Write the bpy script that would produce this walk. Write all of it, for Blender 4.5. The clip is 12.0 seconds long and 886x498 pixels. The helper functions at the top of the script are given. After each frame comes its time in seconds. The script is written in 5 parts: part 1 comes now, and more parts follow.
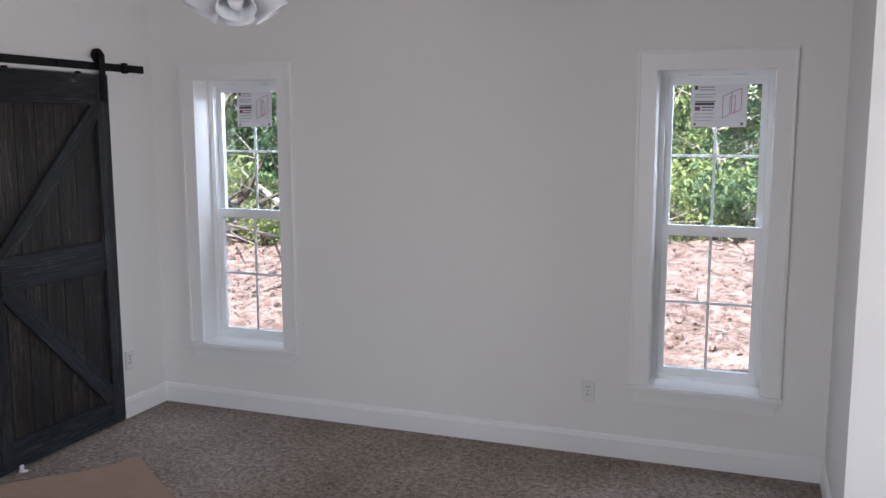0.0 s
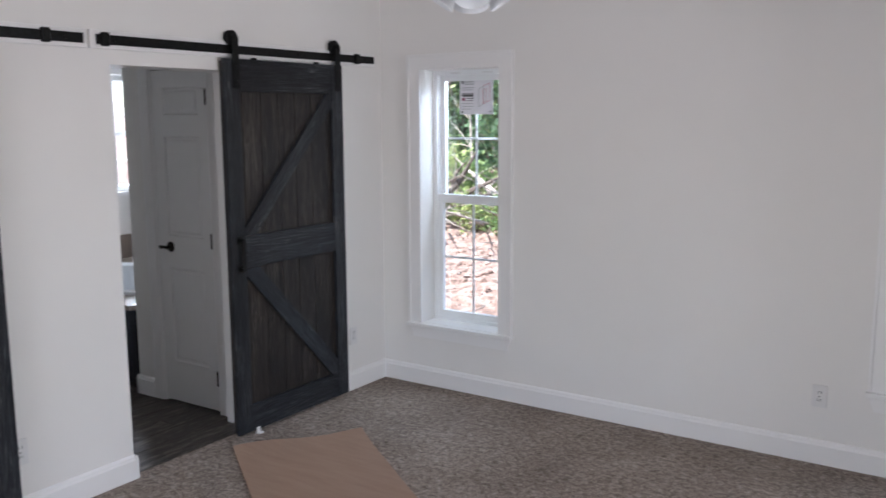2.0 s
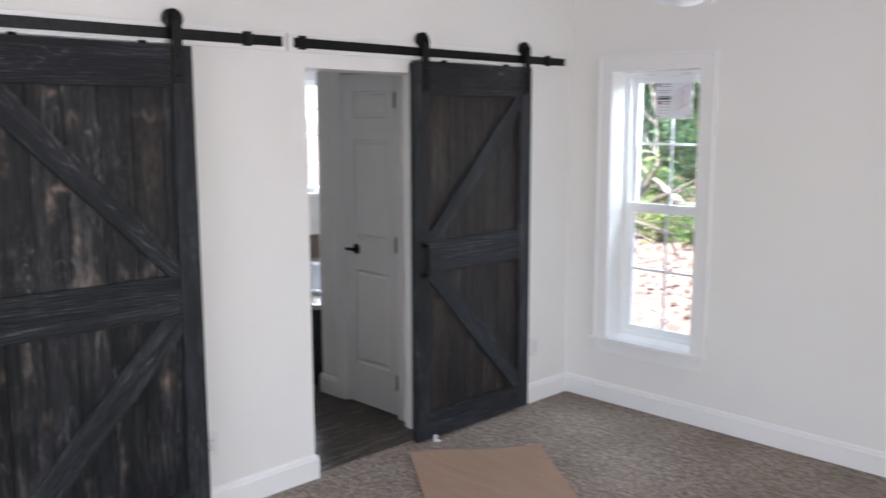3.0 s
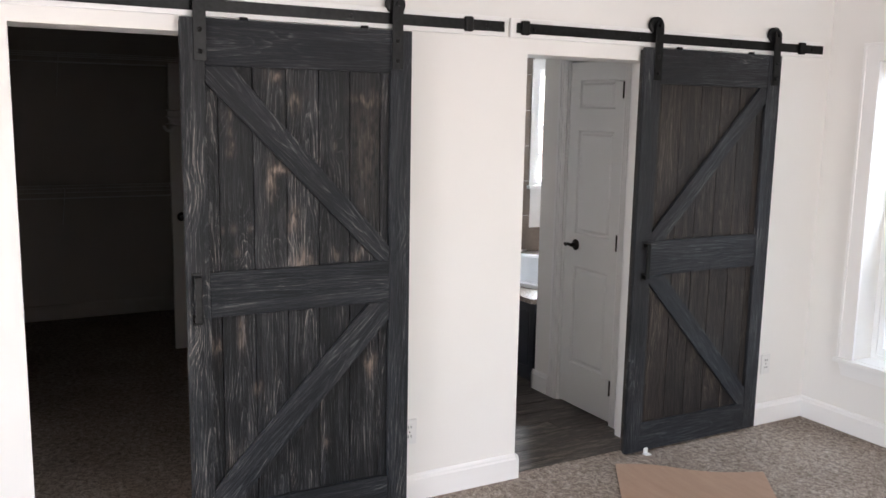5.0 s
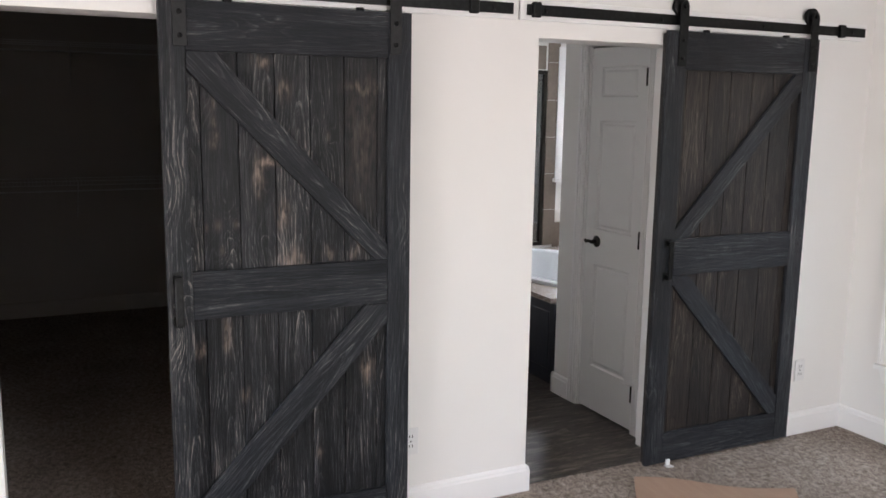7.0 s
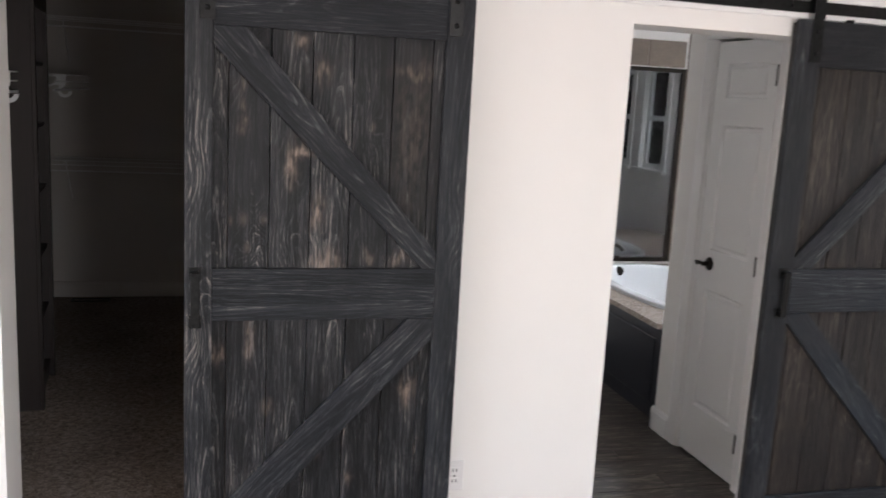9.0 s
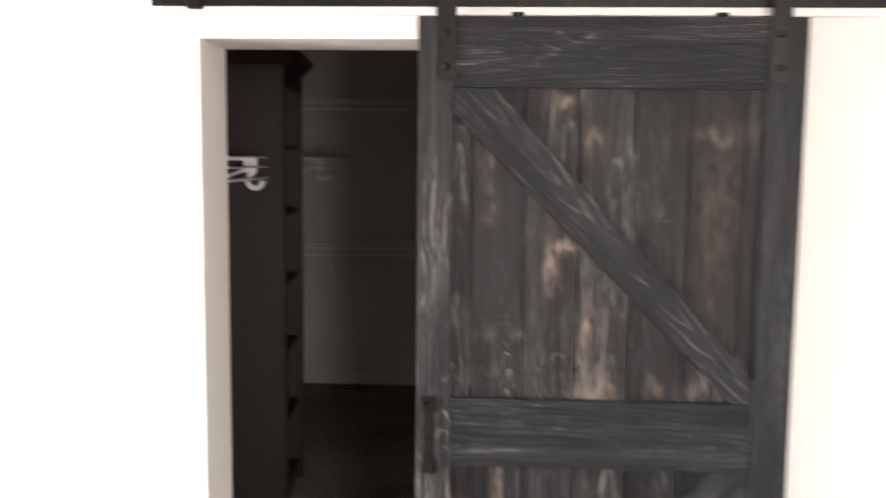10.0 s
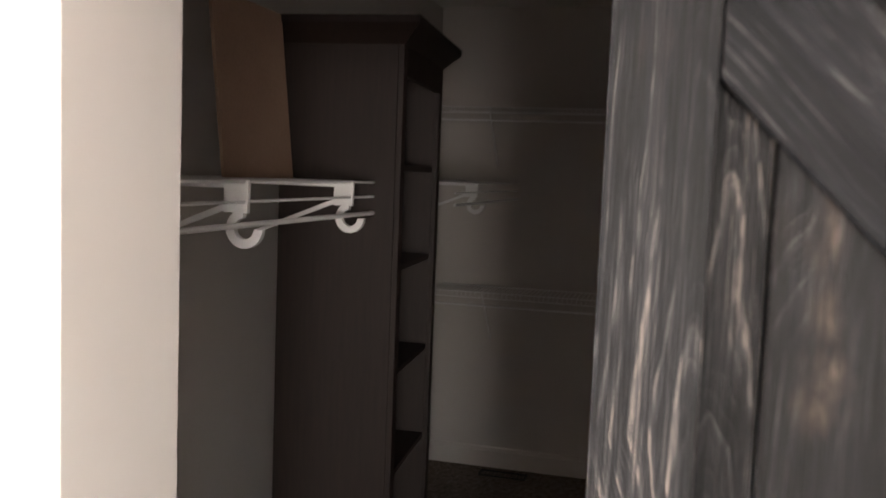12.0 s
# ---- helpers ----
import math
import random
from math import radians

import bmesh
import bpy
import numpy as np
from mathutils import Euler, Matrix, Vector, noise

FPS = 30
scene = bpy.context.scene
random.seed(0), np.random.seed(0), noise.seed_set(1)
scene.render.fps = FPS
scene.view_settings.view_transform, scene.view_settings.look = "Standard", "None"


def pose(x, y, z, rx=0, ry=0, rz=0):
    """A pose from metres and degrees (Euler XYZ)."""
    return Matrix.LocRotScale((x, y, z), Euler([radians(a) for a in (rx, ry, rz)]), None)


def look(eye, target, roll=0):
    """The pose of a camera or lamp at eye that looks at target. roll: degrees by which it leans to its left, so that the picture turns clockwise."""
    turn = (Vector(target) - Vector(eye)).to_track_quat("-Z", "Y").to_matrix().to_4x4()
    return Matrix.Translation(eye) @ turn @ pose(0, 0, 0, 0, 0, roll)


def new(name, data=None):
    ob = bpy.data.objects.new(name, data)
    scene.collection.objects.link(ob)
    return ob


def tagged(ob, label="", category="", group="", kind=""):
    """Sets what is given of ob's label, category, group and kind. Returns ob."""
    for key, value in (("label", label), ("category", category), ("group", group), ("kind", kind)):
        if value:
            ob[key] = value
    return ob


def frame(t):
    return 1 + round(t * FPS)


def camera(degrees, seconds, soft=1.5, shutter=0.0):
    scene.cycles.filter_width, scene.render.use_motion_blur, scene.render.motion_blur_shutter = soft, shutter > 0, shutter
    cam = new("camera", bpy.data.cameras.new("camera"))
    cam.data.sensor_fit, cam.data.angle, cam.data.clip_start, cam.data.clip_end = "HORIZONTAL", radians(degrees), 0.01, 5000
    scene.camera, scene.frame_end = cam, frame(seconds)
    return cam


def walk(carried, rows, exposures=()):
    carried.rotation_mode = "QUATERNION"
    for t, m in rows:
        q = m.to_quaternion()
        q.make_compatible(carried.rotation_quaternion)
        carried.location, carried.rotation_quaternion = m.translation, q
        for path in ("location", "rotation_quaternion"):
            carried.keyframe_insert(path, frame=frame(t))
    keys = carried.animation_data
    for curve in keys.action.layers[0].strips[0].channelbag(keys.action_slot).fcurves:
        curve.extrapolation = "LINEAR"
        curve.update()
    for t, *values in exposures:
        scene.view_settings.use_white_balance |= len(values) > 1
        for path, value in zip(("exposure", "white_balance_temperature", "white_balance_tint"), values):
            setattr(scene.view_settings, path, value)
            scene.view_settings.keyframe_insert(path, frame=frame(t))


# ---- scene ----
cam = camera(54.2, 12.0, 1.5, 0.5)
PATH = [
    (0, (-0.001, 0.186, 1.779), (-0.68, 2.047, 1.496), -0.1),
    (0.5, (0.002, 0.194, 1.779), (-0.719, 2.036, 1.487), -0.6),
    (1, (0.005, 0.182, 1.783), (-0.823, 1.978, 1.484), -0.9),
    (1.5, (-0.027, 0.169, 1.764), (-0.997, 1.891, 1.464), -0.7),
    (2, (-0.061, 0.16, 1.769), (-1.159, 1.804, 1.463), -0.3),
    (2.5, (-0.132, 0.172, 1.749), (-1.348, 1.732, 1.453), -0.3),
    (3, (-0.219, 0.259, 1.759), (-1.627, 1.649, 1.467), -0.1),
    (3.5, (-0.261, 0.357, 1.761), (-1.845, 1.545, 1.475), -0.2),
    (5.5, (-0.279, 0.478, 1.741), (-2.016, 1.417, 1.425), 1.2),
    (6, (-0.282, 0.509, 1.753), (-2.022, 1.441, 1.429), 1.5),
    (6.5, (-0.356, 0.576, 1.732), (-2.103, 1.482, 1.377), 1.8),
    (7, (-0.427, 0.711, 1.733), (-2.199, 1.578, 1.4), 0.9),
    (9, (-0.684, 1.236, 1.713), (-2.584, 1.755, 1.367), 3.1),
    (9.5, (-1.023, 1.258, 1.72), (-2.962, 1.583, 1.353), 0.7),
    (10, (-1.405, 1.315, 1.723), (-3.392, 1.226, 1.516), 0.6),
    (10.5, (-1.763, 1.333, 1.714), (-3.724, 1.012, 1.49), 0.4),
    (11, (-2.137, 1.26, 1.724), (-4.106, 0.994, 1.496), 1.7),
    (11.5, (-2.501, 1.243, 1.734), (-4.454, 0.822, 1.645), 2.3),
    (12, (-2.825, 1.211, 1.751), (-4.752, 0.705, 1.582), 2.2),
]
EXPOSURES = [
    (0.0, 1.68, 5750, 13), (1.5, 1.83, 5750, 13), (2.5, 2.25, 5750, 11), (3.5, 2.55, 5900, 11), (5.5, 2.8, 6200, 12), (7.0, 2.62, 6150, 12),
    (9.0, 2.8, 6200, 13), (9.5, 2.85, 6400, 13), (10.0, 3.45, 6700, 14), (10.5, 4.05, 6850, 15), (11.0, 3.55, 6900, 16), (11.5, 3.8, 6900, 16), (12.0, 3.68, 6850, 15),
]
walk(cam, [(t, look(eye, target, roll)) for t, eye, target, roll in PATH], EXPOSURES)

# ---- light ----
world = bpy.data.worlds.new("sky")
scene.world = world
world.use_nodes = True
wt = world.node_tree
sky = wt.nodes.new("ShaderNodeTexSky")
sky.sky_type, sky.sun_disc = "NISHITA", False
sky.sun_elevation, sky.sun_rotation = radians(52), radians(205)
wt.links.new(sky.outputs[0], wt.nodes["Background"].inputs[0])
wt.nodes["Background"].inputs[1].default_value = 0.15

sun = new("sun", bpy.data.lights.new("sun", "SUN"))
sun.data.energy, sun.data.angle, sun.data.color = 5.0, radians(0.6), (1.0, 0.95, 0.87)
SUN_AZ = radians(205)
sun_dir = Vector((math.sin(SUN_AZ) * math.cos(radians(52)), math.cos(SUN_AZ) * math.cos(radians(52)), math.sin(radians(52))))
sun.matrix_world = look(sun_dir * 50, (0, 0, 0))


def window_light(name, eye, target, w, h, energy, color):
    """An area lamp that stands in for daylight at a window opening."""
    lamp = new(name, bpy.data.lights.new(name, "AREA"))
    lamp.data.shape, lamp.data.size, lamp.data.size_y = "RECTANGLE", w, h
    lamp.data.energy, lamp.data.color = energy, color
    lamp.matrix_world = look(eye, target)
    return lamp


# fill lamps added at assumed openings in unseen walls, and the bathroom window
window_light("fill_jog", (1.85, 3.70, 1.35), (0.2, 0.5, 1.1), 1.2, 1.4, 2.8, (1.0, 0.97, 0.94))
window_light("fill_east", (2.53, 2.9, 1.3), (-3.4, 3.7, 1.0), 1.2, 1.5, 18, (1.0, 0.955, 0.905))
window_light("fill_south", (-2.35, -2.13, 1.3), (0.9, 4.4, 1.5), 1.3, 1.5, 15.5, (1.0, 0.965, 0.94))
# added lamps hidden outside each window head, to brighten reveals and sills
for wx in (-2.98, -0.225):
    window_light("window_fill", (wx, 5.14, 2.045), (wx, 4.97, 0.4), 0.5, 0.3, 5, (0.82, 0.92, 1.0))
window_light("daylight_bath", (-6.60, 5.0, 1.62), (-4.6, 4.0, 0.9), 0.4, 0.9, 9, (0.95, 0.975, 1.0))


# ---- materials ----
class Mat:
    """A node material with a few short helpers."""

    def __init__(self, name, rough=0.5, metal=0.0, spec=0.5):
        self.m = bpy.data.materials.new(name)
        self.m.use_nodes = True
        self.t = self.m.node_tree
        self.b = self.t.nodes["Principled BSDF"]
        self.b.inputs["Roughness"].default_value = rough
        self.b.inputs["Metallic"].default_value = metal
        self.b.inputs["Specular IOR Level"].default_value = spec

    def node(self, kind, **sets):
        n = self.t.nodes.new(kind)
        for k, v in sets.items():
            if k == "operation":
                n.operation = v
            elif k == "data_type":
                n.data_type = v
            elif k == "blend_type":
                n.blend_type = v
            elif k == "feature":
                n.feature = v
        return n

    def link(self, a, b):
        self.t.links.new(a, b)

    def coords(self, scale=(1, 1, 1), kind="Object", shift=False):
        tc = self.node("ShaderNodeTexCoord")
        mp = self.node("ShaderNodeMapping")
        mp.inputs["Scale"].default_value = scale
        self.link(tc.outputs[kind], mp.inputs[0])
        if shift:
            info = self.node("ShaderNodeObjectInfo")
            mul = self.math("MULTIPLY", info.outputs["Random"], 37.0)
            add = self.node("ShaderNodeVectorMath", operation="ADD")
            comb = self.node("ShaderNodeCombineXYZ")
            for i in range(3):
                self.link(mul, comb.inputs[i])
            self.link(mp.outputs[0], add.inputs[0])
            self.link(comb.outputs[0], add.inputs[1])
            return add.outputs[0]
        return mp.outputs[0]

    def noise(self, vec, scale, detail=4.0, rough=0.6, distort=0.0):
        n = self.node("ShaderNodeTexNoise")
        n.inputs["Scale"].default_value, n.inputs["Detail"].default_value = scale, detail
        n.inputs["Roughness"].default_value, n.inputs["Distortion"].default_value = rough, distort
        self.link(vec, n.inputs["Vector"])
        return n.outputs["Fac"]

    def math(self, op, a, b=None, c=None):
        n = self.node("ShaderNodeMath", operation=op)
        for i, v in enumerate((a, b, c)):
            if v is None:
                continue
            if isinstance(v, (int, float)):
                n.inputs[i].default_value = v
            else:
                self.link(v, n.inputs[i])
        return n.outputs[0]

    def ramp(self, fac, *stops):
        n = self.node("ShaderNodeValToRGB")
        el = n.color_ramp.elements
        while len(el) < len(stops):
            el.new(0.5)
        for e, (p, c) in zip(el, stops):
            e.position, e.color = p, (*c, 1) if len(c) == 3 else c
        self.link(fac, n.inputs[0])
        return n.outputs[0]

    def mix(self, fac, a, b, blend="MIX"):
        n = self.node("ShaderNodeMix", data_type="RGBA", blend_type=blend)
        for s, v in ((0, fac), (6, a), (7, b)):
            if isinstance(v, tuple):
                n.inputs[s].default_value = (*v, 1)
            elif isinstance(v, (int, float)):
                n.inputs[s].default_value = v
            else:
                self.link(v, n.inputs[s])
        return n.outputs[2]

    def color(self, c):
        if isinstance(c, tuple):
            self.b.inputs["Base Color"].default_value = (*c, 1)
        else:
            self.link(c, self.b.inputs["Base Color"])
        return self

    def bump(self, h, strength=0.3, dist=0.002):
        n = self.node("ShaderNodeBump")
        n.inputs["Strength"].default_value, n.inputs["Distance"].default_value = strength, dist
        self.link(h, n.inputs["Height"])
        self.link(n.outputs[0], self.b.inputs["Normal"])
        return self

    def rough(self, r):
        self.link(r, self.b.inputs["Roughness"])
        return self


def grey(v):
    return (v, v, v)


def paint(name, col, rough, vary=0.03, tex=260, bump=0.12):
    """Rolled wall or trim paint: faint mottling and a fine roller stipple."""
    m = Mat(name, rough)
    v = m.coords()
    big = m.noise(v, 1.3, 3)
    dark = tuple(c * (1 - vary) for c in col)
    m.color(m.ramp(big, (0.3, dark), (0.7, col)))
    m.bump(m.noise(v, tex, 2), bump, 0.0008)
    return m.m


WALL = paint("wall_paint", (0.785, 0.768, 0.742), 0.62)
CEIL = paint("ceiling_paint", (0.8, 0.79, 0.77), 0.8, tex=120, bump=0.4)
# white closet paint, darkened so the closet's dimness sits in the colour
CLOSET_SHADE = paint("closet_shade_paint", (0.56, 0.53, 0.50), 0.65)
TRIM = paint("trim_paint", (0.82, 0.81, 0.8), 0.32, 0.015, 90, 0.05)
DOORP = paint("door_paint", (0.74, 0.735, 0.725), 0.36, 0.02, 70, 0.08)
VINYL = paint("window_vinyl", (0.84, 0.85, 0.85), 0.3, 0.01, 60, 0.03)
PLATE = paint("outlet_plastic", (0.72, 0.71, 0.7), 0.3, 0.01, 60, 0.02)
WIRE = paint("wire_coating", (0.8, 0.8, 0.8), 0.35, 0.02, 60, 0.05)
NAVY = paint("navy_panel_paint", (0.022, 0.025, 0.036), 0.3, 0.2, 40, 0.1)
TUBM = paint("tub_acrylic", (0.82, 0.84, 0.86), 0.12, 0.01, 10, 0.0)


def carpet():
    m = Mat("carpet_pile", 0.95, 0, 0.1)
    v = m.coords()
    fine = m.noise(v, 150, 3, 0.75)
    mid = m.noise(v, 38, 3, 0.7, 0.6)
    big = m.noise(v, 2.2, 3)
    both = m.math("ADD", m.math("MULTIPLY", fine, 0.55), m.math("MULTIPLY", mid, 0.45))
    c = m.ramp(both, (0.34, (0.075, 0.058, 0.048)), (0.45, (0.23, 0.188, 0.158)), (0.56, (0.45, 0.38, 0.328)), (0.68, (0.72, 0.64, 0.57)))
    m.color(m.mix(m.ramp(big, (0.3, grey(0.0)), (0.7, grey(0.35))), c, (0.2, 0.16, 0.13), "MULTIPLY"))
    m.bump(both, 1.0, 0.012)
    return m.m


def barn_wood(name, worn, tones, lines, spots=(), knots=()):
    """Dark-stained pine, wire-brushed: the stain is rubbed off along raised grain and round knots. UV: across, along, in metres."""
    m = Mat(name, 0.5, 0, 0.24)
    tc = m.node("ShaderNodeTexCoord")
    info = m.node("ShaderNodeObjectInfo")
    sep = m.node("ShaderNodeSeparateXYZ")
    m.link(tc.outputs["UV"], sep.inputs[0])
    r = info.outputs["Random"]
    u = m.math("ADD", sep.outputs[0], m.math("MULTIPLY", m.math("SUBTRACT", r, 0.5), 0.09))
    along = m.math("ADD", sep.outputs[1], m.math("MULTIPLY", r, 53.0))
    comb = m.node("ShaderNodeCombineXYZ")
    m.link(u, comb.inputs[0])
    m.link(along, comb.inputs[1])
    m.link(m.math("MULTIPLY", r, 19.0), comb.inputs[2])

    def scaled(sx, sy):
        n = m.node("ShaderNodeVectorMath", operation="MULTIPLY")
        m.link(comb.outputs[0], n.inputs[0])
        n.inputs[1].default_value = (sx, sy, 1)
        return n.outputs[0]

    warp = m.noise(scaled(7, 1.3), 1.0, 2, 0.5)
    warp2 = m.noise(scaled(26, 7), 1.0, 2, 0.5)
    # knots bend the grain round them
    vor = m.node("ShaderNodeTexVoronoi")
    m.link(scaled(5.5, 2.0), vor.inputs["Vector"])
    vor.inputs["Scale"].default_value = 1.0
    knot = m.math("MAXIMUM", m.math("SUBTRACT", 1.0, m.math("MULTIPLY", vor.outputs["Distance"], 3.4)), 0.0)
    # flat-sawn rings: distance from a pith line below the face, tapering along the board
    root = m.math("SQRT", m.math("ADD", m.math("POWER", u, 2.0), 0.0003))
    ring = m.math("ADD", root, m.math("MULTIPLY", along, 0.05))
    ring = m.math("ADD", ring, m.math("MULTIPLY", warp, 0.075))
    ring = m.math("ADD", ring, m.math("MULTIPLY", warp2, 0.014))
    ring = m.math("ADD", ring, m.math("MULTIPLY", knot, 0.045))
    # single knots: (y, z, half width, half height)
    obj = m.node("ShaderNodeSeparateXYZ")
    m.link(tc.outputs["Object"], obj.inputs[0])
    core = None
    for cy, cz, ry, rz in knots:
        dy = m.math("POWER", m.math("MULTIPLY", m.math("SUBTRACT", obj.outputs[1], cy), 1 / ry), 2.0)
        dz = m.math("POWER", m.math("MULTIPLY", m.math("SUBTRACT", obj.outputs[2], cz), 1 / rz), 2.0)
        d2 = m.math("ADD", dy, dz)
        ring = m.math("ADD", ring, m.math("MULTIPLY", m.math("POWER", 2.718, m.math("MULTIPLY", d2, -0.16)), 0.05))
        one = m.math("POWER", 2.718, m.math("MULTIPLY", d2, -1.6))
        core = one if core is None else m.math("MAXIMUM", core, one)
    wave = m.math("FRACT", m.math("MULTIPLY", ring, 74.0))
    hair = m.ramp(m.noise(scaled(620, 7), 1.0, 3, 0.75), (0.48, grey(0.0)), (0.64, grey(1.0)))
    fibre = m.noise(scaled(330, 5), 1.0, 3, 0.7)
    coarse = m.noise(scaled(70, 5), 1.0, 3, 0.6)
    wave2 = m.math("FRACT", m.math("MULTIPLY", ring, 330.0))
    edge = m.math("SUBTRACT", 1.0, m.ramp(wave, (0.955, grey(0.0)), (1.0, grey(1.0))))
    thin = m.math("ADD", m.math("MULTIPLY", m.math("POWER", wave, 6.0), edge), m.math("MULTIPLY", m.math("POWER", wave2, 3.0), 0.34))
    brk = m.math("MULTIPLY", m.ramp(coarse, (0.34, grey(0.3)), (0.58, grey(1.0))), m.ramp(m.noise(scaled(160, 22), 1.0, 2, 0.6), (0.34, grey(0.2)), (0.6, grey(1.4))))
    line = m.math("MULTIPLY", thin, brk)
    streak = m.ramp(fibre, (0.5, grey(0.0)), (0.74, grey(1.0)))
    wear = m.noise(scaled(6.5, 1.9), 1.0, 3, 0.6)
    wear = m.math("ADD", wear, m.math("MULTIPLY", knot, 0.2))
    wearm = m.ramp(wear, (0.38, grey(0.2)), (0.7, grey(1.0)))
    light = m.math("MULTIPLY", m.math("ADD", m.math("MULTIPLY", line, 1.0 * lines), m.math("MULTIPLY", streak, 0.26)), wearm)
    light = m.math("ADD", light, m.math("MULTIPLY", m.math("MULTIPLY", hair, 0.38), m.math("ADD", 0.3, wearm)))
    band = m.noise(scaled(34, 1.1), 1.0, 3, 0.6)
    light = m.math("ADD", light, m.math("MULTIPLY", m.math("SUBTRACT", band, 0.5), 0.6))
    tone = m.math("ADD", light, m.math("MULTIPLY", m.math("SUBTRACT", r, 0.5), 0.08))
    c0, c1, c2, c3 = tones
    dark = m.ramp(tone, (0.04, c0), (0.22, c1), (0.48, c2), (0.85, c3))
    bare = m.noise(scaled(15, 3.6), 1.0, 3, 0.6)
    barem = m.ramp(m.math("ADD", bare, m.math("MULTIPLY", knot, 0.12)), (0.66, grey(0.0)), (0.84, grey(worn)))
    barem = m.math("MULTIPLY", barem, m.ramp(fibre, (0.35, grey(0.25)), (0.6, grey(1.0))))
    # places where a brush or a knock has taken the stain off: (y, z, half width, half height, strength)
    if core is not None:
        barem = m.math("MAXIMUM", barem, m.math("MULTIPLY", core, 0.14))
    wob = m.noise(scaled(60, 15), 1.0, 3, 0.65)
    wy = m.math("ADD", obj.outputs[1], m.math("MULTIPLY", m.math("SUBTRACT", m.noise(scaled(24, 14), 1.0, 2), 0.5), 0.05))
    wz = m.math("ADD", obj.outputs[2], m.math("MULTIPLY", m.math("SUBTRACT", m.noise(scaled(30, 11), 1.0, 2), 0.5), 0.10))
    for cy, cz, ry, rz, k in spots:
        dy = m.math("POWER", m.math("MULTIPLY", m.math("SUBTRACT", wy, cy), 1 / ry), 2.0)
        dz = m.math("POWER", m.math("MULTIPLY", m.math("SUBTRACT", wz, cz), 1 / rz), 2.0)
        q = m.math("POWER", 2.718, m.math("MULTIPLY", m.math("ADD", dy, dz), -0.7))
        q = m.math("MULTIPLY", q, m.ramp(wob, (0.36, grey(0.0)), (0.62, grey(1.25 * k))))
        q = m.math("MULTIPLY", q, m.ramp(fibre, (0.36, grey(0.2)), (0.6, grey(1.0))))
        barem = m.math("MAXIMUM", barem, q)
    m.color(m.mix(barem, dark, (0.36, 0.275, 0.222)))
    h = m.math("ADD", m.math("MULTIPLY", wave, 0.5), m.math("ADD", m.math("MULTIPLY", fibre, 0.6), m.math("MULTIPLY", hair, 0.4)))
    m.bump(h, 0.7, 0.0018)
    m.rough(m.math("ADD", 0.36, m.math("MULTIPLY", fibre, 0.28)))
    return m.m


def mottled(name, rough, metal, stops, scale, bump=0.2, dist=0.002, spec=0.5, stretch=(1, 1, 1), shift=False, scale2=0.0):
    m = Mat(name, rough, metal, spec)
    v = m.coords(stretch, shift=shift)
    f = m.noise(v, scale, 5, 0.65)
    if scale2:
        f = m.math("ADD", m.math("MULTIPLY", f, 0.6), m.math("MULTIPLY", m.noise(v, scale2, 4), 0.4))
    m.color(m.ramp(f, *stops))
    m.bump(f, bump, dist)
    return m.m


def glass(name, tint=(1, 1, 1), ior=1.5):
    m = bpy.data.materials.new(name)
    m.use_nodes = True
    t = m.node_tree
    t.nodes.clear()
    out = t.nodes.new("ShaderNodeOutputMaterial")
    g = t.nodes.new("ShaderNodeBsdfGlossy")
    g.inputs["Roughness"].default_value = 0.01
    tr = t.nodes.new("ShaderNodeBsdfTransparent")
    tr.inputs[0].default_value = (*tint, 1)
    fr = t.nodes.new("ShaderNodeFresnel")
    fr.inputs[0].default_value = ior
    mx = t.nodes.new("ShaderNodeMixShader")
    t.links.new(fr.outputs[0], mx.inputs[0])
    t.links.new(tr.outputs[0], mx.inputs[1])
    t.links.new(g.outputs[0], mx.inputs[2])
    t.links.new(mx.outputs[0], out.inputs[0])
    return m


CARPET = carpet()
WORN = (
    (1.520, 1.508, 0.032, 0.014, 1.0), (1.490, 1.462, 0.014, 0.05, 0.8), (1.582, 1.307, 0.016, 0.032, 0.95), (1.615, 1.145, 0.036, 0.022, 0.75),
    (1.889, 1.784, 0.05, 0.018, 0.4), (1.893, 1.56, 0.05, 0.2, 0.16), (1.510, 1.867, 0.024, 0.014, 0.6), (1.586, 1.768, 0.016, 0.032, 0.5), (1.918, 0.673, 0.018, 0.03, 0.85),
    (1.332, 1.70, 0.008, 0.05, 0.35), (1.338, 1.596, 0.012, 0.02, 0.6), (1.866, 1.154, 0.024, 0.022, 0.6), (1.757, 1.161, 0.016, 0.014, 0.4), (1.262, 0.824, 0.012, 0.025, 0.6),
    (1.367, 0.877, 0.012, 0.05, 0.5), (1.426, 0.634, 0.016, 0.02, 0.4), (1.595, 0.448, 0.014, 0.02, 0.4), (1.709, 0.356, 0.014, 0.02, 0.4),
)
KNOTS = ((1.340, 1.283, 0.016, 0.022), (1.299, 1.278, 0.008, 0.016), (1.405, 1.283, 0.012, 0.018), (1.352, 1.19, 0.012, 0.02), (1.757, 1.60, 0.01, 0.02))
# charcoal tones below are tinted blue for the sheen of window light
BARN = barn_wood("barn_wood_worn_planks", 0.12, ((0.0055, 0.0058, 0.0068), (0.0185, 0.0192, 0.0215), (0.066, 0.067, 0.071), (0.27, 0.238, 0.215)), 1.0, WORN, KNOTS)
BARN_STILE = barn_wood("barn_wood_worn_stile", 0.12, ((0.0075, 0.0082, 0.0098), (0.023, 0.0247, 0.0282), (0.082, 0.082, 0.084), (0.29, 0.25, 0.222)), 1.15)
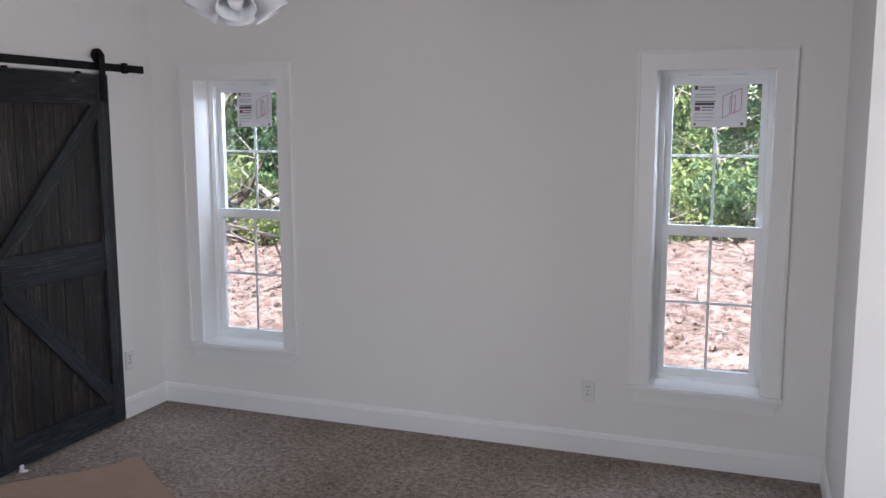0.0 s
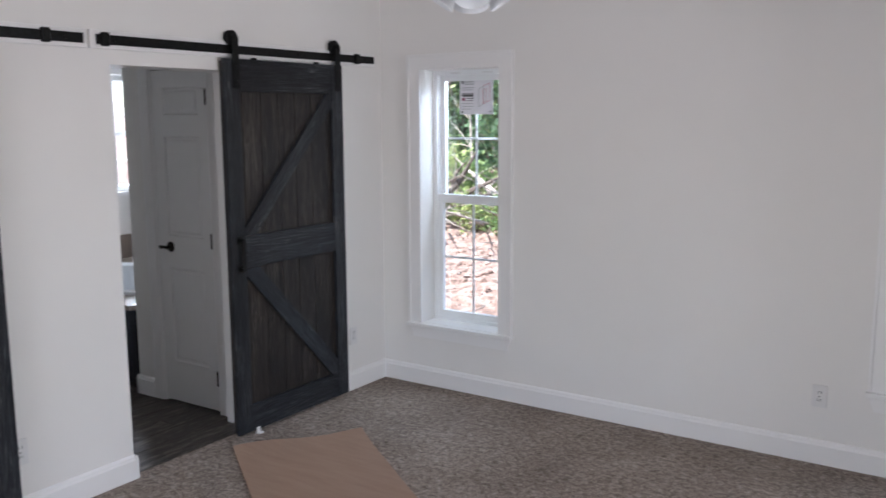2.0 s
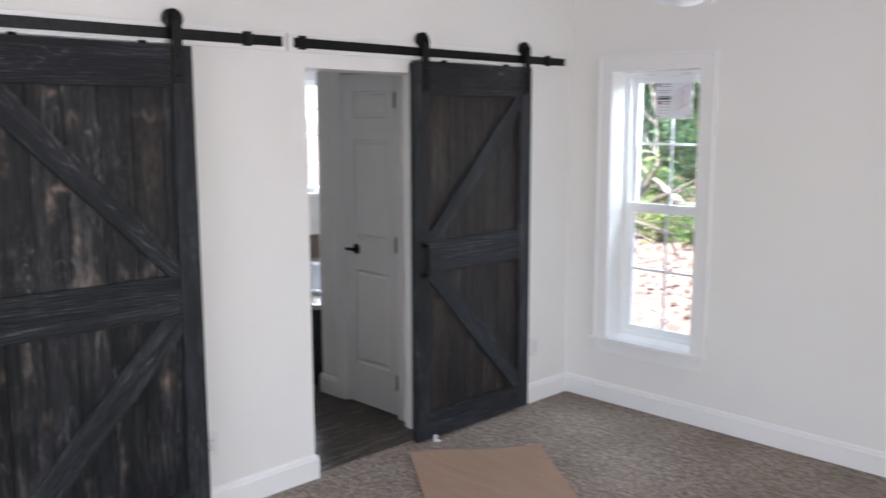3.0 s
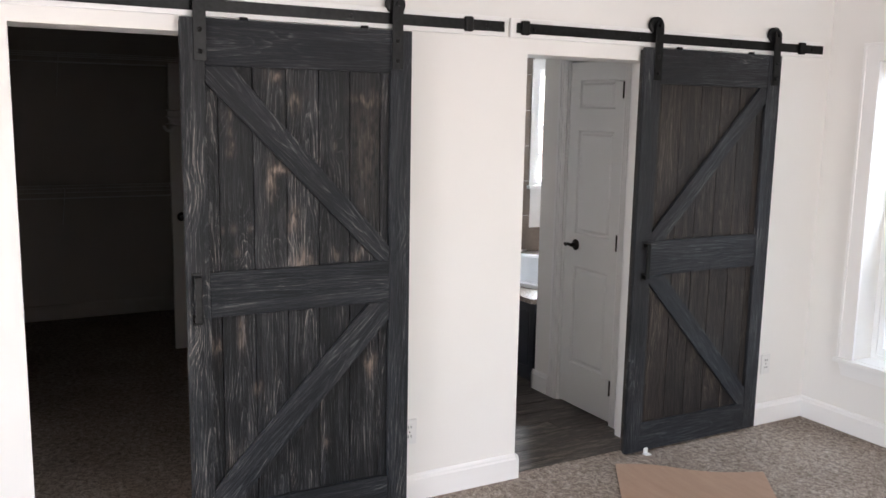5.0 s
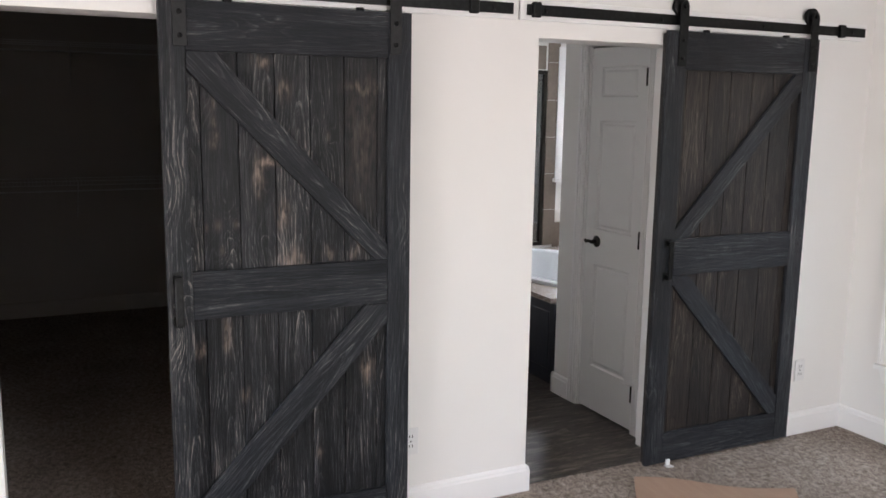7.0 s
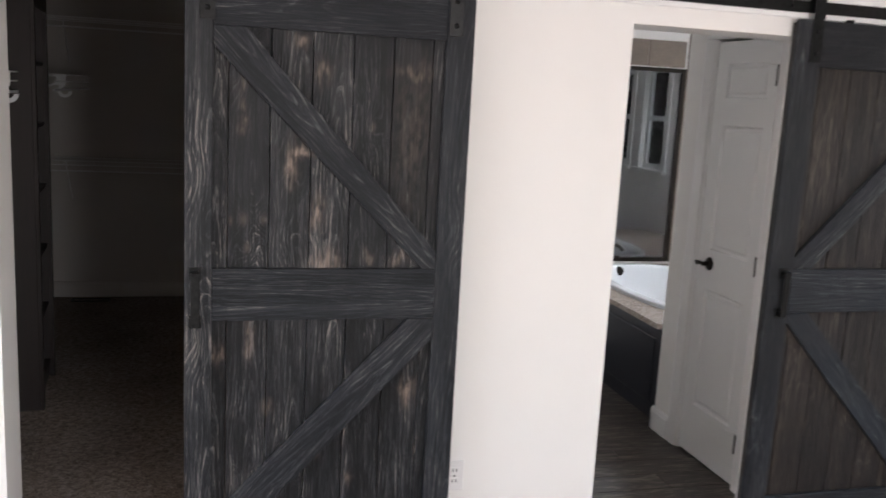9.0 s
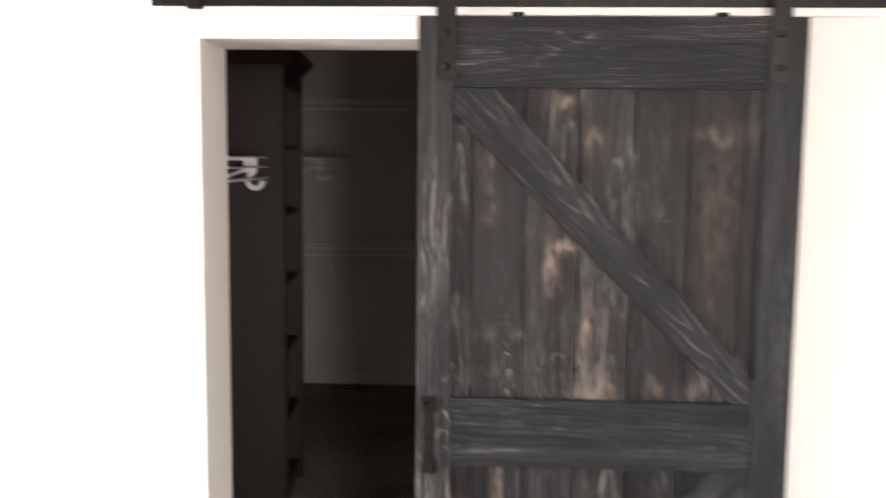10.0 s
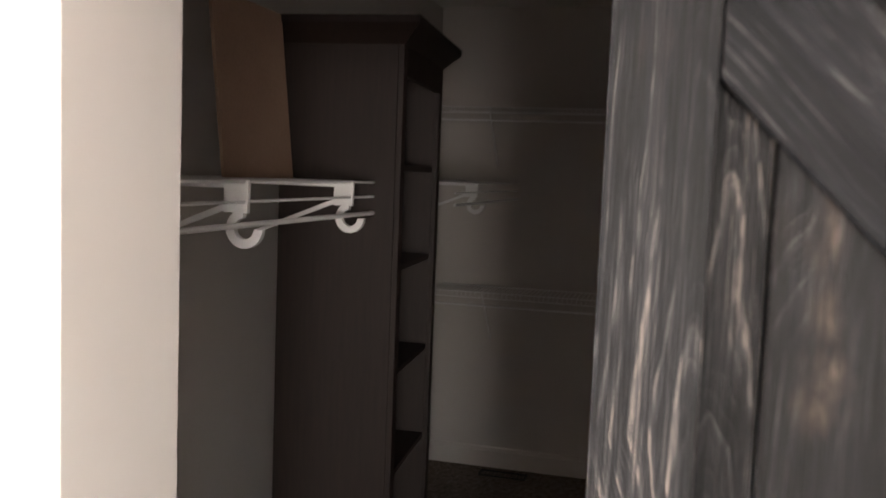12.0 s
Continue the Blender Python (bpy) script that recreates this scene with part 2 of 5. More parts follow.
BARN_SMOOTH = barn_wood("barn_wood_frame", 0.0, ((0.0078, 0.0088, 0.0111), (0.0197, 0.0221, 0.027), (0.052, 0.0555, 0.0615), (0.18, 0.168, 0.158)), 0.8)
BARN_BRACE = barn_wood("barn_wood_brace", 0.05, ((0.0085, 0.0094, 0.0118), (0.0235, 0.0258, 0.031), (0.078, 0.08, 0.084), (0.22, 0.2, 0.185)), 1.2)
BARN_BROWN = barn_wood("barn_wood_brown_planks", 0.25, ((0.010, 0.009, 0.0088), (0.029, 0.0228, 0.0195), (0.074, 0.059, 0.050), (0.19, 0.16, 0.136)), 0.7)
IRON = mottled("black_iron", 0.42, 0.9, ((0.3, grey(0.012)), (0.7, grey(0.025))), 60, 0.1, 0.0005)
BRONZE = mottled("oil_rubbed_bronze", 0.35, 0.8, ((0.3, (0.014, 0.012, 0.011)), (0.7, (0.035, 0.028, 0.022))), 50, 0.05, 0.0005)
CARD = mottled("cardboard", 0.85, 0, ((0.3, (0.29, 0.19, 0.135)), (0.7, (0.37, 0.255, 0.19))), 3, 0.15, 0.001, 0.2, (1, 6, 1), False, 90)
CABW = mottled("espresso_wood", 0.52, 0, ((0.3, (0.0095, 0.0052, 0.0043)), (0.7, (0.021, 0.0112, 0.0088))), 5, 0.2, 0.001, 0.4, (14, 14, 1), True)
TILE = mottled("stone_tile", 0.28, 0, ((0.3, (0.145, 0.115, 0.09)), (0.7, (0.225, 0.18, 0.145))), 4, 0.1, 0.001, 0.5, (1, 1, 1), True, 40)
GROUT = mottled("grout", 0.9, 0, ((0.3, (0.3, 0.27, 0.24)), (0.7, (0.38, 0.35, 0.31))), 40)
DECK = mottled("granite_deck", 0.2, 0, ((0.3, (0.2, 0.16, 0.13)), (0.5, (0.42, 0.35, 0.3)), (0.7, (0.6, 0.54, 0.48))), 70, 0.02)
VPLANK = mottled("vinyl_plank", 0.42, 0, ((0.3, (0.014, 0.0115, 0.01)), (0.5, (0.05, 0.041, 0.035)), (0.66, (0.22, 0.185, 0.155))), 5, 0.2, 0.001, 0.4, (7, 0.9, 1), True, 22)
PAPER = mottled("sticker_paper", 0.6, 0, ((0.3, (0.74, 0.72, 0.76)), (0.7, (0.8, 0.78, 0.8))), 20, 0.02)
INK = mottled("sticker_ink", 0.6, 0, ((0.3, grey(0.06)), (0.7, grey(0.1))), 20, 0.02)
PINK = mottled("sticker_red_ink", 0.6, 0, ((0.3, (0.55, 0.25, 0.3)), (0.7, (0.6, 0.3, 0.34))), 20, 0.02)
MAGENTA = mottled("sticker_mark", 0.6, 0, ((0.3, (0.25, 0.06, 0.12)), (0.7, (0.3, 0.08, 0.15))), 20, 0.02)
GREYINK = mottled("sticker_grey_ink", 0.6, 0, ((0.3, grey(0.35)), (0.7, grey(0.42))), 20, 0.02)
PANE = glass("window_glass")
SHOWERG = glass("shower_glass", (0.7, 0.71, 0.71), 2.6)
FROST = mottled("frosted_glass", 0.35, 0, ((0.3, (0.72, 0.74, 0.76)), (0.7, (0.8, 0.82, 0.84))), 6, 0.05)
BULB = mottled("bulb_glass", 0.25, 0, ((0.3, grey(0.85)), (0.7, grey(0.9))), 6, 0.0)
DIRT = mottled("red_clay", 0.95, 0, ((0.34, (0.035, 0.024, 0.019)), (0.43, (0.125, 0.085, 0.066)), (0.52, (0.24, 0.168, 0.134)), (0.68, (0.42, 0.335, 0.285))), 6.5, 0.9, 0.04, 0.1, (1, 1, 1), False, 30)
BARK = mottled("bark", 0.9, 0, ((0.3, (0.06, 0.045, 0.035)), (0.7, (0.17, 0.14, 0.115))), 12, 0.8, 0.02, 0.1, (1, 1, 0.2))
DEADWOOD = mottled("dead_wood", 0.9, 0, ((0.3, (0.2, 0.16, 0.13)), (0.7, (0.42, 0.37, 0.32))), 10, 0.5, 0.01, 0.1)


def leaf_mat(name, a, b, c):
    m = Mat(name, 0.55, 0, 0.3)
    geo = m.node("ShaderNodeNewGeometry")
    v = m.coords()
    f = m.math("ADD", m.math("MULTIPLY", geo.outputs["Random Per Island"], 0.6), m.math("MULTIPLY", m.noise(v, 0.9, 3), 0.4))
    m.color(m.ramp(f, (0.2, a), (0.5, b), (0.8, c)))
    tr = m.node("ShaderNodeBsdfTranslucent")
    tr.inputs[0].default_value = (*c, 1)
    mx = m.node("ShaderNodeMixShader")
    mx.inputs[0].default_value = 0.35
    m.link(m.b.outputs[0], mx.inputs[1])
    m.link(tr.outputs[0], mx.inputs[2])
    m.link(mx.outputs[0], m.t.nodes["Material Output"].inputs[0])
    return m.m


LEAF = leaf_mat("leaves", (0.05, 0.095, 0.035), (0.12, 0.19, 0.065), (0.26, 0.34, 0.13))
LEAF2 = leaf_mat("leaves_bright", (0.10, 0.16, 0.045), (0.23, 0.30, 0.09), (0.42, 0.45, 0.19))
LEAF3 = leaf_mat("leaves_dark", (0.025, 0.055, 0.028), (0.06, 0.11, 0.05), (0.14, 0.22, 0.105))

# ---- building helpers ----


def thing(name, at, label, category, group="", kind=""):
    """An Empty at a thing's base."""
    return tagged(place(new(name), at), label, category, group, kind)


def place(ob, at):
    ob.location = at
    return ob


def mesh_of(bm, name, material, smooth=False):
    me = bpy.data.meshes.new(name)
    bm.normal_update()
    bm.to_mesh(me)
    bm.free()
    me.materials.append(material)
    if smooth:
        for p in me.polygons:
            p.use_smooth = True
        me.set_sharp_from_angle(angle=radians(38))
    return me


def part(name, bm, material, parent, label="", smooth=False):
    """One mesh, drawn in world coordinates, under a thing or a part."""
    ob = new(name, mesh_of(bm, name, material, smooth))
    if parent is not None:
        ob.parent = parent
        if parent.type == "EMPTY":
            ob.matrix_parent_inverse = Matrix.Translation(-Vector(parent.location))
    return tagged(ob, label)


def box(bm, x0, x1, y0, y1, z0, z1, bevel=0.0, seg=1):
    vs = [bm.verts.new((x, y, z)) for x in (x0, x1) for y in (y0, y1) for z in (z0, z1)]
    fs = [bm.faces.new([vs[i] for i in q]) for q in ((0, 1, 3, 2), (4, 6, 7, 5), (0, 4, 5, 1), (2, 3, 7, 6), (0, 2, 6, 4), (1, 5, 7, 3))]
    if bevel:
        edges = list({e for f in fs for e in f.edges})
        bmesh.ops.bevel(bm, geom=edges, offset=bevel, segments=seg, affect="EDGES", profile=0.6)
    return bm


def boxed(*dims, bevel=0.0, seg=1):
    return box(bmesh.new(), *dims, bevel=bevel, seg=seg)


def solid(xs, ys, zs, keep):
    """A solid from the cells of a grid for which keep(i, j, k) holds: one skin, no inner faces."""
    bm = bmesh.new()
    vs = {}

    def v(i, j, k):
        if (i, j, k) not in vs:
            vs[i, j, k] = bm.verts.new((xs[i], ys[j], zs[k]))
        return vs[i, j, k]

    n = (len(xs) - 1, len(ys) - 1, len(zs) - 1)

    def full(i, j, k):
        return 0 <= i < n[0] and 0 <= j < n[1] and 0 <= k < n[2] and keep(i, j, k)

    for i in range(n[0]):
        for j in range(n[1]):
            for k in range(n[2]):
                if not full(i, j, k):
                    continue
                if not full(i - 1, j, k):
                    bm.faces.new((v(i, j, k), v(i, j, k + 1), v(i, j + 1, k + 1), v(i, j + 1, k)))
                if not full(i + 1, j, k):
                    bm.faces.new((v(i + 1, j, k), v(i + 1, j + 1, k), v(i + 1, j + 1, k + 1), v(i + 1, j, k + 1)))
                if not full(i, j - 1, k):
                    bm.faces.new((v(i, j, k), v(i + 1, j, k), v(i + 1, j, k + 1), v(i, j, k + 1)))
                if not full(i, j + 1, k):
                    bm.faces.new((v(i, j + 1, k), v(i, j + 1, k + 1), v(i + 1, j + 1, k + 1), v(i + 1, j + 1, k)))
                if not full(i, j, k - 1):
                    bm.faces.new((v(i, j, k), v(i, j + 1, k), v(i + 1, j + 1, k), v(i + 1, j, k)))
                if not full(i, j, k + 1):
                    bm.faces.new((v(i, j, k + 1), v(i + 1, j, k + 1), v(i + 1, j + 1, k + 1), v(i, j + 1, k + 1)))
    return bm


def wall(name, axis, a0, a1, b0, b1, z0, z1, holes, label, material=None):
    """A wall with thickness a0..a1 across axis, running b0..b1, with real openings (b0, b1, z0, z1)."""
    bs = sorted({b0, b1, *[h[0] for h in holes], *[h[1] for h in holes]})
    zs = sorted({z0, z1, *[h[2] for h in holes], *[h[3] for h in holes]})

    def keep(i, j, k):
        bi = j if axis == "x" else i
        mb, mz = (bs[bi] + bs[bi + 1]) / 2, (zs[k] + zs[k + 1]) / 2
        return not any(h[0] < mb < h[1] and h[2] < mz < h[3] for h in holes)

    bm = solid((a0, a1), bs, zs, keep) if axis == "x" else solid(bs, (a0, a1), zs, keep)
    return tagged(part(name, bm, material or WALL, None), label, "wall", kind="structure")


def profile_run(pts, axis, a, b, base, sign):
    """A moulding: the outline pts (depth, height) run from a to b along an axis at wall plane base, standing off by sign."""
    bm = bmesh.new()
    ends = []
    for s in (a, b):
        ring = []
        for d, h in pts:
            ring.append(bm.verts.new((s, base + sign * d, h) if axis == "x" else (base + sign * d, s, h)))
        ends.append(ring)
    n = len(pts)
    for i in range(n):
        bm.faces.new((ends[0][i], ends[0][(i + 1) % n], ends[1][(i + 1) % n], ends[1][i]))
    bm.faces.new(ends[0])
    bm.faces.new(ends[1][::-1])
    bmesh.ops.recalc_face_normals(bm, faces=bm.faces)
    return bm


BASE = ((0, 0), (0.016, 0), (0.016, 0.098), (0.012, 0.106), (0.011, 0.114), (0.006, 0.121), (0, 0.124))


def baseboard(axis, a, b, base, sign, material=None):
    return tagged(part("baseboard", profile_run(BASE, axis, a, b, base, sign), material or TRIM, None), "painted baseboard along the foot of the wall", "baseboard", kind="structure")


def cylinder(bm, p0, p1, r, n=12, r1=None):
    """A capped round bar, or a tapering one, from p0 to p1."""
    p0, p1 = Vector(p0), Vector(p1)
    q = (p1 - p0).to_track_quat("Z", "Y").to_matrix()
    rings = []
    for p, rad in ((p0, r), (p1, r if r1 is None else r1)):
        rings.append([bm.verts.new(p + q @ Vector((rad * math.cos(2 * math.pi * i / n), rad * math.sin(2 * math.pi * i / n), 0))) for i in range(n)])
    a, b = rings
    for i in range(n):
        bm.faces.new((a[i], a[(i + 1) % n], b[(i + 1) % n], b[i]))
    bm.faces.new(a[::-1])
    bm.faces.new(b)
    return bm


def lathe(bm, prof, at, axis=(0, 0, 1), n=24, close=False):
    """Turn the outline prof (radius, height) about an axis through at."""
    m = Matrix.Translation(at) @ Vector(axis).to_track_quat("Z", "Y").to_matrix().to_4x4()
    rings = []
    for r, h in prof:
        rings.append([bm.verts.new(m @ Vector((r * math.cos(2 * math.pi * i / n), r * math.sin(2 * math.pi * i / n), h))) for i in range(n)])
    for a, b in zip(rings, rings[1:]):
        for i in range(n):
            bm.faces.new((a[i], a[(i + 1) % n], b[(i + 1) % n], b[i]))
    if close:
        bm.faces.new(rings[0][::-1])
        bm.faces.new(rings[-1])
    return bm


def tube(bm, pts, r, n=8):
    """A round bar along points."""
    for a, b in zip(pts, pts[1:]):
        cylinder(bm, a, b, r, n)
    return bm


def prism(poly, axis, a, b, bevel=0.0):
    """A flat outline made solid from a to b along an axis; poly in the other two coordinates."""
    bm = bmesh.new()

    def at(p, d):
        return {"x": (d, p[0], p[1]), "y": (p[0], d, p[1]), "z": (p[0], p[1], d)}[axis]

    lo = [bm.verts.new(at(p, a)) for p in poly]
    hi = [bm.verts.new(at(p, b)) for p in poly]
    n = len(poly)
    bm.faces.new(lo)
    bm.faces.new(hi[::-1])
    for i in range(n):
        bm.faces.new((lo[i], hi[i], hi[(i + 1) % n], lo[(i + 1) % n]))
    bmesh.ops.recalc_face_normals(bm, faces=bm.faces)
    if bevel:
        bmesh.ops.bevel(bm, geom=list(bm.edges), offset=bevel, segments=2, affect="EDGES", profile=0.6)
    return bm


def board(name, poly, x0, x1, along, material, parent, bevel=0.0025, label=""):
    """A board in a plane of constant x, its outline in (y, z), with the grain along a direction."""
    bm = prism(poly, "x", x0, x1, bevel)
    d = Vector(along).normalized()
    cx = sum(p[0] for p in poly) / len(poly)
    cz = sum(p[1] for p in poly) / len(poly)
    uv = bm.loops.layers.uv.new("grain")
    for f in bm.faces:
        for l in f.loops:
            y, z = l.vert.co.y - cx, l.vert.co.z - cz
            depth = l.vert.co.x - x1
            l[uv].uv = (-d.y * y + d.x * z + depth, d.x * y + d.y * z)
    return part(name, bm, material, parent, label)


# ---- structure ----
XW, XC = -3.59, -3.816          # bedroom face and closet/bath face of the barn-door wall
YN, TOP = 4.72, 2.74
OP1, OP2 = (0.599, 1.40, 0.0, 2.018), (2.69, 3.50, 0.0, 2.007)
WIN = ((-3.269, -2.691), (-0.505, 0.055))
WZ = (0.42, 2.05)

wall("wall_west", "x", XC, XW, -2.35, 4.90, 0, TOP, (OP1, OP2), "white painted wall with two sliding-door openings")
wall("wall_north", "y", YN, 4.95, XW, 0.52, 0, TOP, [(*w, *WZ) for w in WIN], "white painted wall with two tall windows")
wall("wall_nook", "x", 0.372, 0.52, 3.78, YN, 0, TOP, (), "white painted wall beside the window")
# the jog, east and south openings are assumed, cut for the fill lamps
wall("wall_jog", "y", 3.78, 3.93, 0.52, 2.75, 0, TOP, ((1.25, 2.45, 0.65, 2.06),), "white painted wall with an outside corner")
wall("wall_east", "x", 2.60, 2.75, -2.35, 3.78, 0, TOP, ((2.3, 3.5, 0.55, 2.06),), "white painted wall out of view with an assumed window opening")
wall("wall_south", "y", -2.35, -2.20, XW, 2.60, 0, TOP, ((-3.0, -1.7, 0.55, 2.06),), "white painted wall out of view with an assumed window opening")

# closet walls carry the darkened paint in place of deeper shade
wall("wall_closet_south", "y", -0.32, -0.17, -8.03, XC, 0, TOP, (), "painted closet wall", CLOSET_SHADE)
wall("wall_closet_west", "x", -8.03, -7.88, -0.17, 2.45, 0, TOP, (), "painted closet back wall", CLOSET_SHADE)
wall("wall_closet_north", "y", 2.45, 2.55, -8.03, -6.50, 0, TOP, ((-7.28, -6.56, 0.0, 2.04),), "painted closet wall with a doorway", CLOSET_SHADE)
wall("wall_closet_side", "y", 2.04, 2.55, -6.50, XC, 0, TOP, (), "painted wall between closet and bathroom", CLOSET_SHADE)

wall("wall_bath_west", "x", -6.65, -6.50, 2.55, 5.35, 0, TOP, ((3.58, 4.60, 0.57, 2.005), (4.775, 5.25, 1.13, 2.12)), "painted bathroom wall with a window above the tub")
wall("wall_bath_north", "y", 5.35, 5.45, -6.65, XC, 0, TOP, ((-4.95, -4.5, 1.13, 2.1), (-4.24, -3.93, 1.13, 2.1)), "painted bathroom wall with a window")
wall("wall_bath_east", "x", -3.9, XC, 4.40, 5.35, 0, TOP, (), "painted bathroom wall")
wall("wall_linen_front", "y", 3.57, 3.67, -4.70, XC, 0, TOP, ((-4.455, -3.945, 0.0, 2.05),), "painted bathroom wall round a narrow door")
wall("wall_linen_side", "x", -4.70, -4.60, 3.67, 4.30, 0, TOP, (), "painted bathroom wall end")
wall("wall_linen_back", "y", 4.30, 4.40, -4.70, XC, 0, TOP, (), "painted bathroom wall")
for nm, ax, d in (("wall_shower_west", "x", (-7.60, -7.50, 2.55, 4.75)), ("wall_shower_south", "y", (3.40, 3.50, -7.50, -6.65)), ("wall_shower_north", "y", (4.65, 4.75, -7.50, -6.65))):
    wall(nm, ax, *d, 0, TOP, (), "tiled shower wall", TILE)

tagged(part("ceiling", boxed(-8.03, 2.75, -2.35, 5.45, TOP, 2.90), CEIL, None), "white painted ceiling", "ceiling", kind="structure")
tagged(part("floor_bedroom", boxed(-3.63, 2.60, -2.20, YN, -0.03, 0.0), CARPET, None), "beige speckled carpet", "floor", kind="structure")
tagged(part("floor_closet", boxed(-7.88, -3.63, -0.17, 2.55, -0.03, 0.0), CARPET, None), "beige speckled carpet in the closet", "floor", kind="structure")
floor_bath = tagged(part("floor_bath", boxed(-7.50, -3.63, 2.551, 5.35, -0.04, -0.012), GROUT, None), "dark wood-look plank floor", "floor", kind="structure")

baseboard("y", -2.2, 0.599, XW, 1)
baseboard("y", 1.40, 2.69, XW, 1)
baseboard("y", 3.50, YN, XW, 1)
baseboard("x", XW, 0.372, YN, -1)
baseboard("y", 3.78, YN, 0.372, -1)
baseboard("x", 0.356, 0.95, 3.78, -1)
baseboard("x", XC, XW + 0.0158, 2.69, 1)
baseboard("x", -3.887, XC, 3.57, -1)
baseboard("x", -4.716, -4.541, 3.57, -1)
baseboard("y", 3.554, 4.30, -4.70, -1)
# closet baseboards darkened to match their shaded walls
baseboard("y", -0.17, 2.45, -7.88, 1, CLOSET_SHADE)
baseboard("x", -7.86, XC, -0.17, 1, CLOSET_SHADE)


# ---- windows ----
def window(name, x0, x1):
    w = thing(name, ((x0 + x1) / 2, YN, WZ[0]), "white double-hung window with divided panes and wide white casing", "window", kind="structure")
    z0, z1 = WZ
    c = 0.092
    cas = part("casing", prism(((x0 - c, z0), (x0, z0), (x0, z1), (x1, z1), (x1, z0), (x1 + c, z0), (x1 + c, z1 + c), (x0 - c, z1 + c)), "y", YN - 0.018, YN, 0.002), TRIM, w)
    part("back_band", prism(((x0 - c - 0.004, z0), (x0 - c + 0.012, z0), (x0 - c + 0.012, z1 + c - 0.012), (x1 + c - 0.012, z1 + c - 0.012), (x1 + c - 0.012, z0), (x1 + c + 0.004, z0), (x1 + c + 0.004, z1 + c + 0.004), (x0 - c - 0.004, z1 + c + 0.004)), "y", YN - 0.026, YN - 0.0005, 0.002), TRIM, cas)
    part("window_sill", boxed(x0 - c - 0.012, x1 + c + 0.012, YN - 0.045, YN + 0.001, z0 - 0.026, z0, bevel=0.006, seg=2), TRIM, w)
    part("sill_inner", boxed(x0, x1, YN + 0.001, YN + 0.145, z0 - 0.02, z0 + 0.0005), TRIM, w)
    part("apron", prism(((x0 - c, z0 - 0.026), (x0 - c + 0.028, z0 - 0.1), (x1 + c - 0.028, z0 - 0.1), (x1 + c, z0 - 0.026)), "y", YN - 0.014, YN, 0.002), TRIM, w)
    # vinyl frame in the opening
    f = 0.03
    part("window_frame", solid((x0, x0 + f, x1 - f, x1), (YN + 0.14, YN + 0.215), (z0, z0 + 0.024, z1 - f, z1), lambda i, j, k: not (i == 1 and k == 1)), VINYL, w)
    zm = 1.227
    s = 0.032
    for nm, ya, za, zb in (("lower_sash", YN + 0.147, z0 + 0.024, zm + 0.03), ("upper_sash", YN + 0.182, zm - 0.028, z1 - f)):
        a0, a1 = x0 + f + 0.001, x1 - f - 0.001
        lo = 0.04 if nm == "lower_sash" else 0.055
        hi = 0.055 if nm == "lower_sash" else 0.036
        xs, zs = (a0, a0 + s, a1 - s, a1), (za, za + lo, zb - hi, zb)
        sash = part(nm, solid(xs, (ya, ya + 0.032), zs, lambda i, j, k: not (i == 1 and k == 1)), VINYL, w)
        pane = part("pane", boxed(a0 + s - 0.004, a1 - s + 0.004, ya + 0.014, ya + 0.018, za + lo - 0.004, zb - hi + 0.004), PANE, sash)
        pane.visible_shadow = False
        mid, mz = (a0 + a1) / 2, (za + lo + zb - hi) / 2
        part("muntin", boxed(mid - 0.007, mid + 0.007, ya + 0.0185, ya + 0.0255, za + lo, zb - hi), VINYL, sash)
        part("muntin", boxed(a0 + s, mid - 0.0071, ya + 0.0185, ya + 0.0255, mz - 0.007, mz + 0.007), VINYL, sash)
        part("muntin", boxed(mid + 0.0071, a1 - s, ya + 0.0185, ya + 0.0255, mz - 0.007, mz + 0.007), VINYL, sash)
    for sx in (x0 + 0.17, x1 - 0.17):
        part("vent_latch", boxed(sx - 0.035, sx + 0.035, YN + 0.137, YN + 0.1399, z1 - 0.022, z1 - 0.014), PLATE, w, "small grey latch")
    return w


window("window_1", *WIN[0])
window("window_2", *WIN[1])


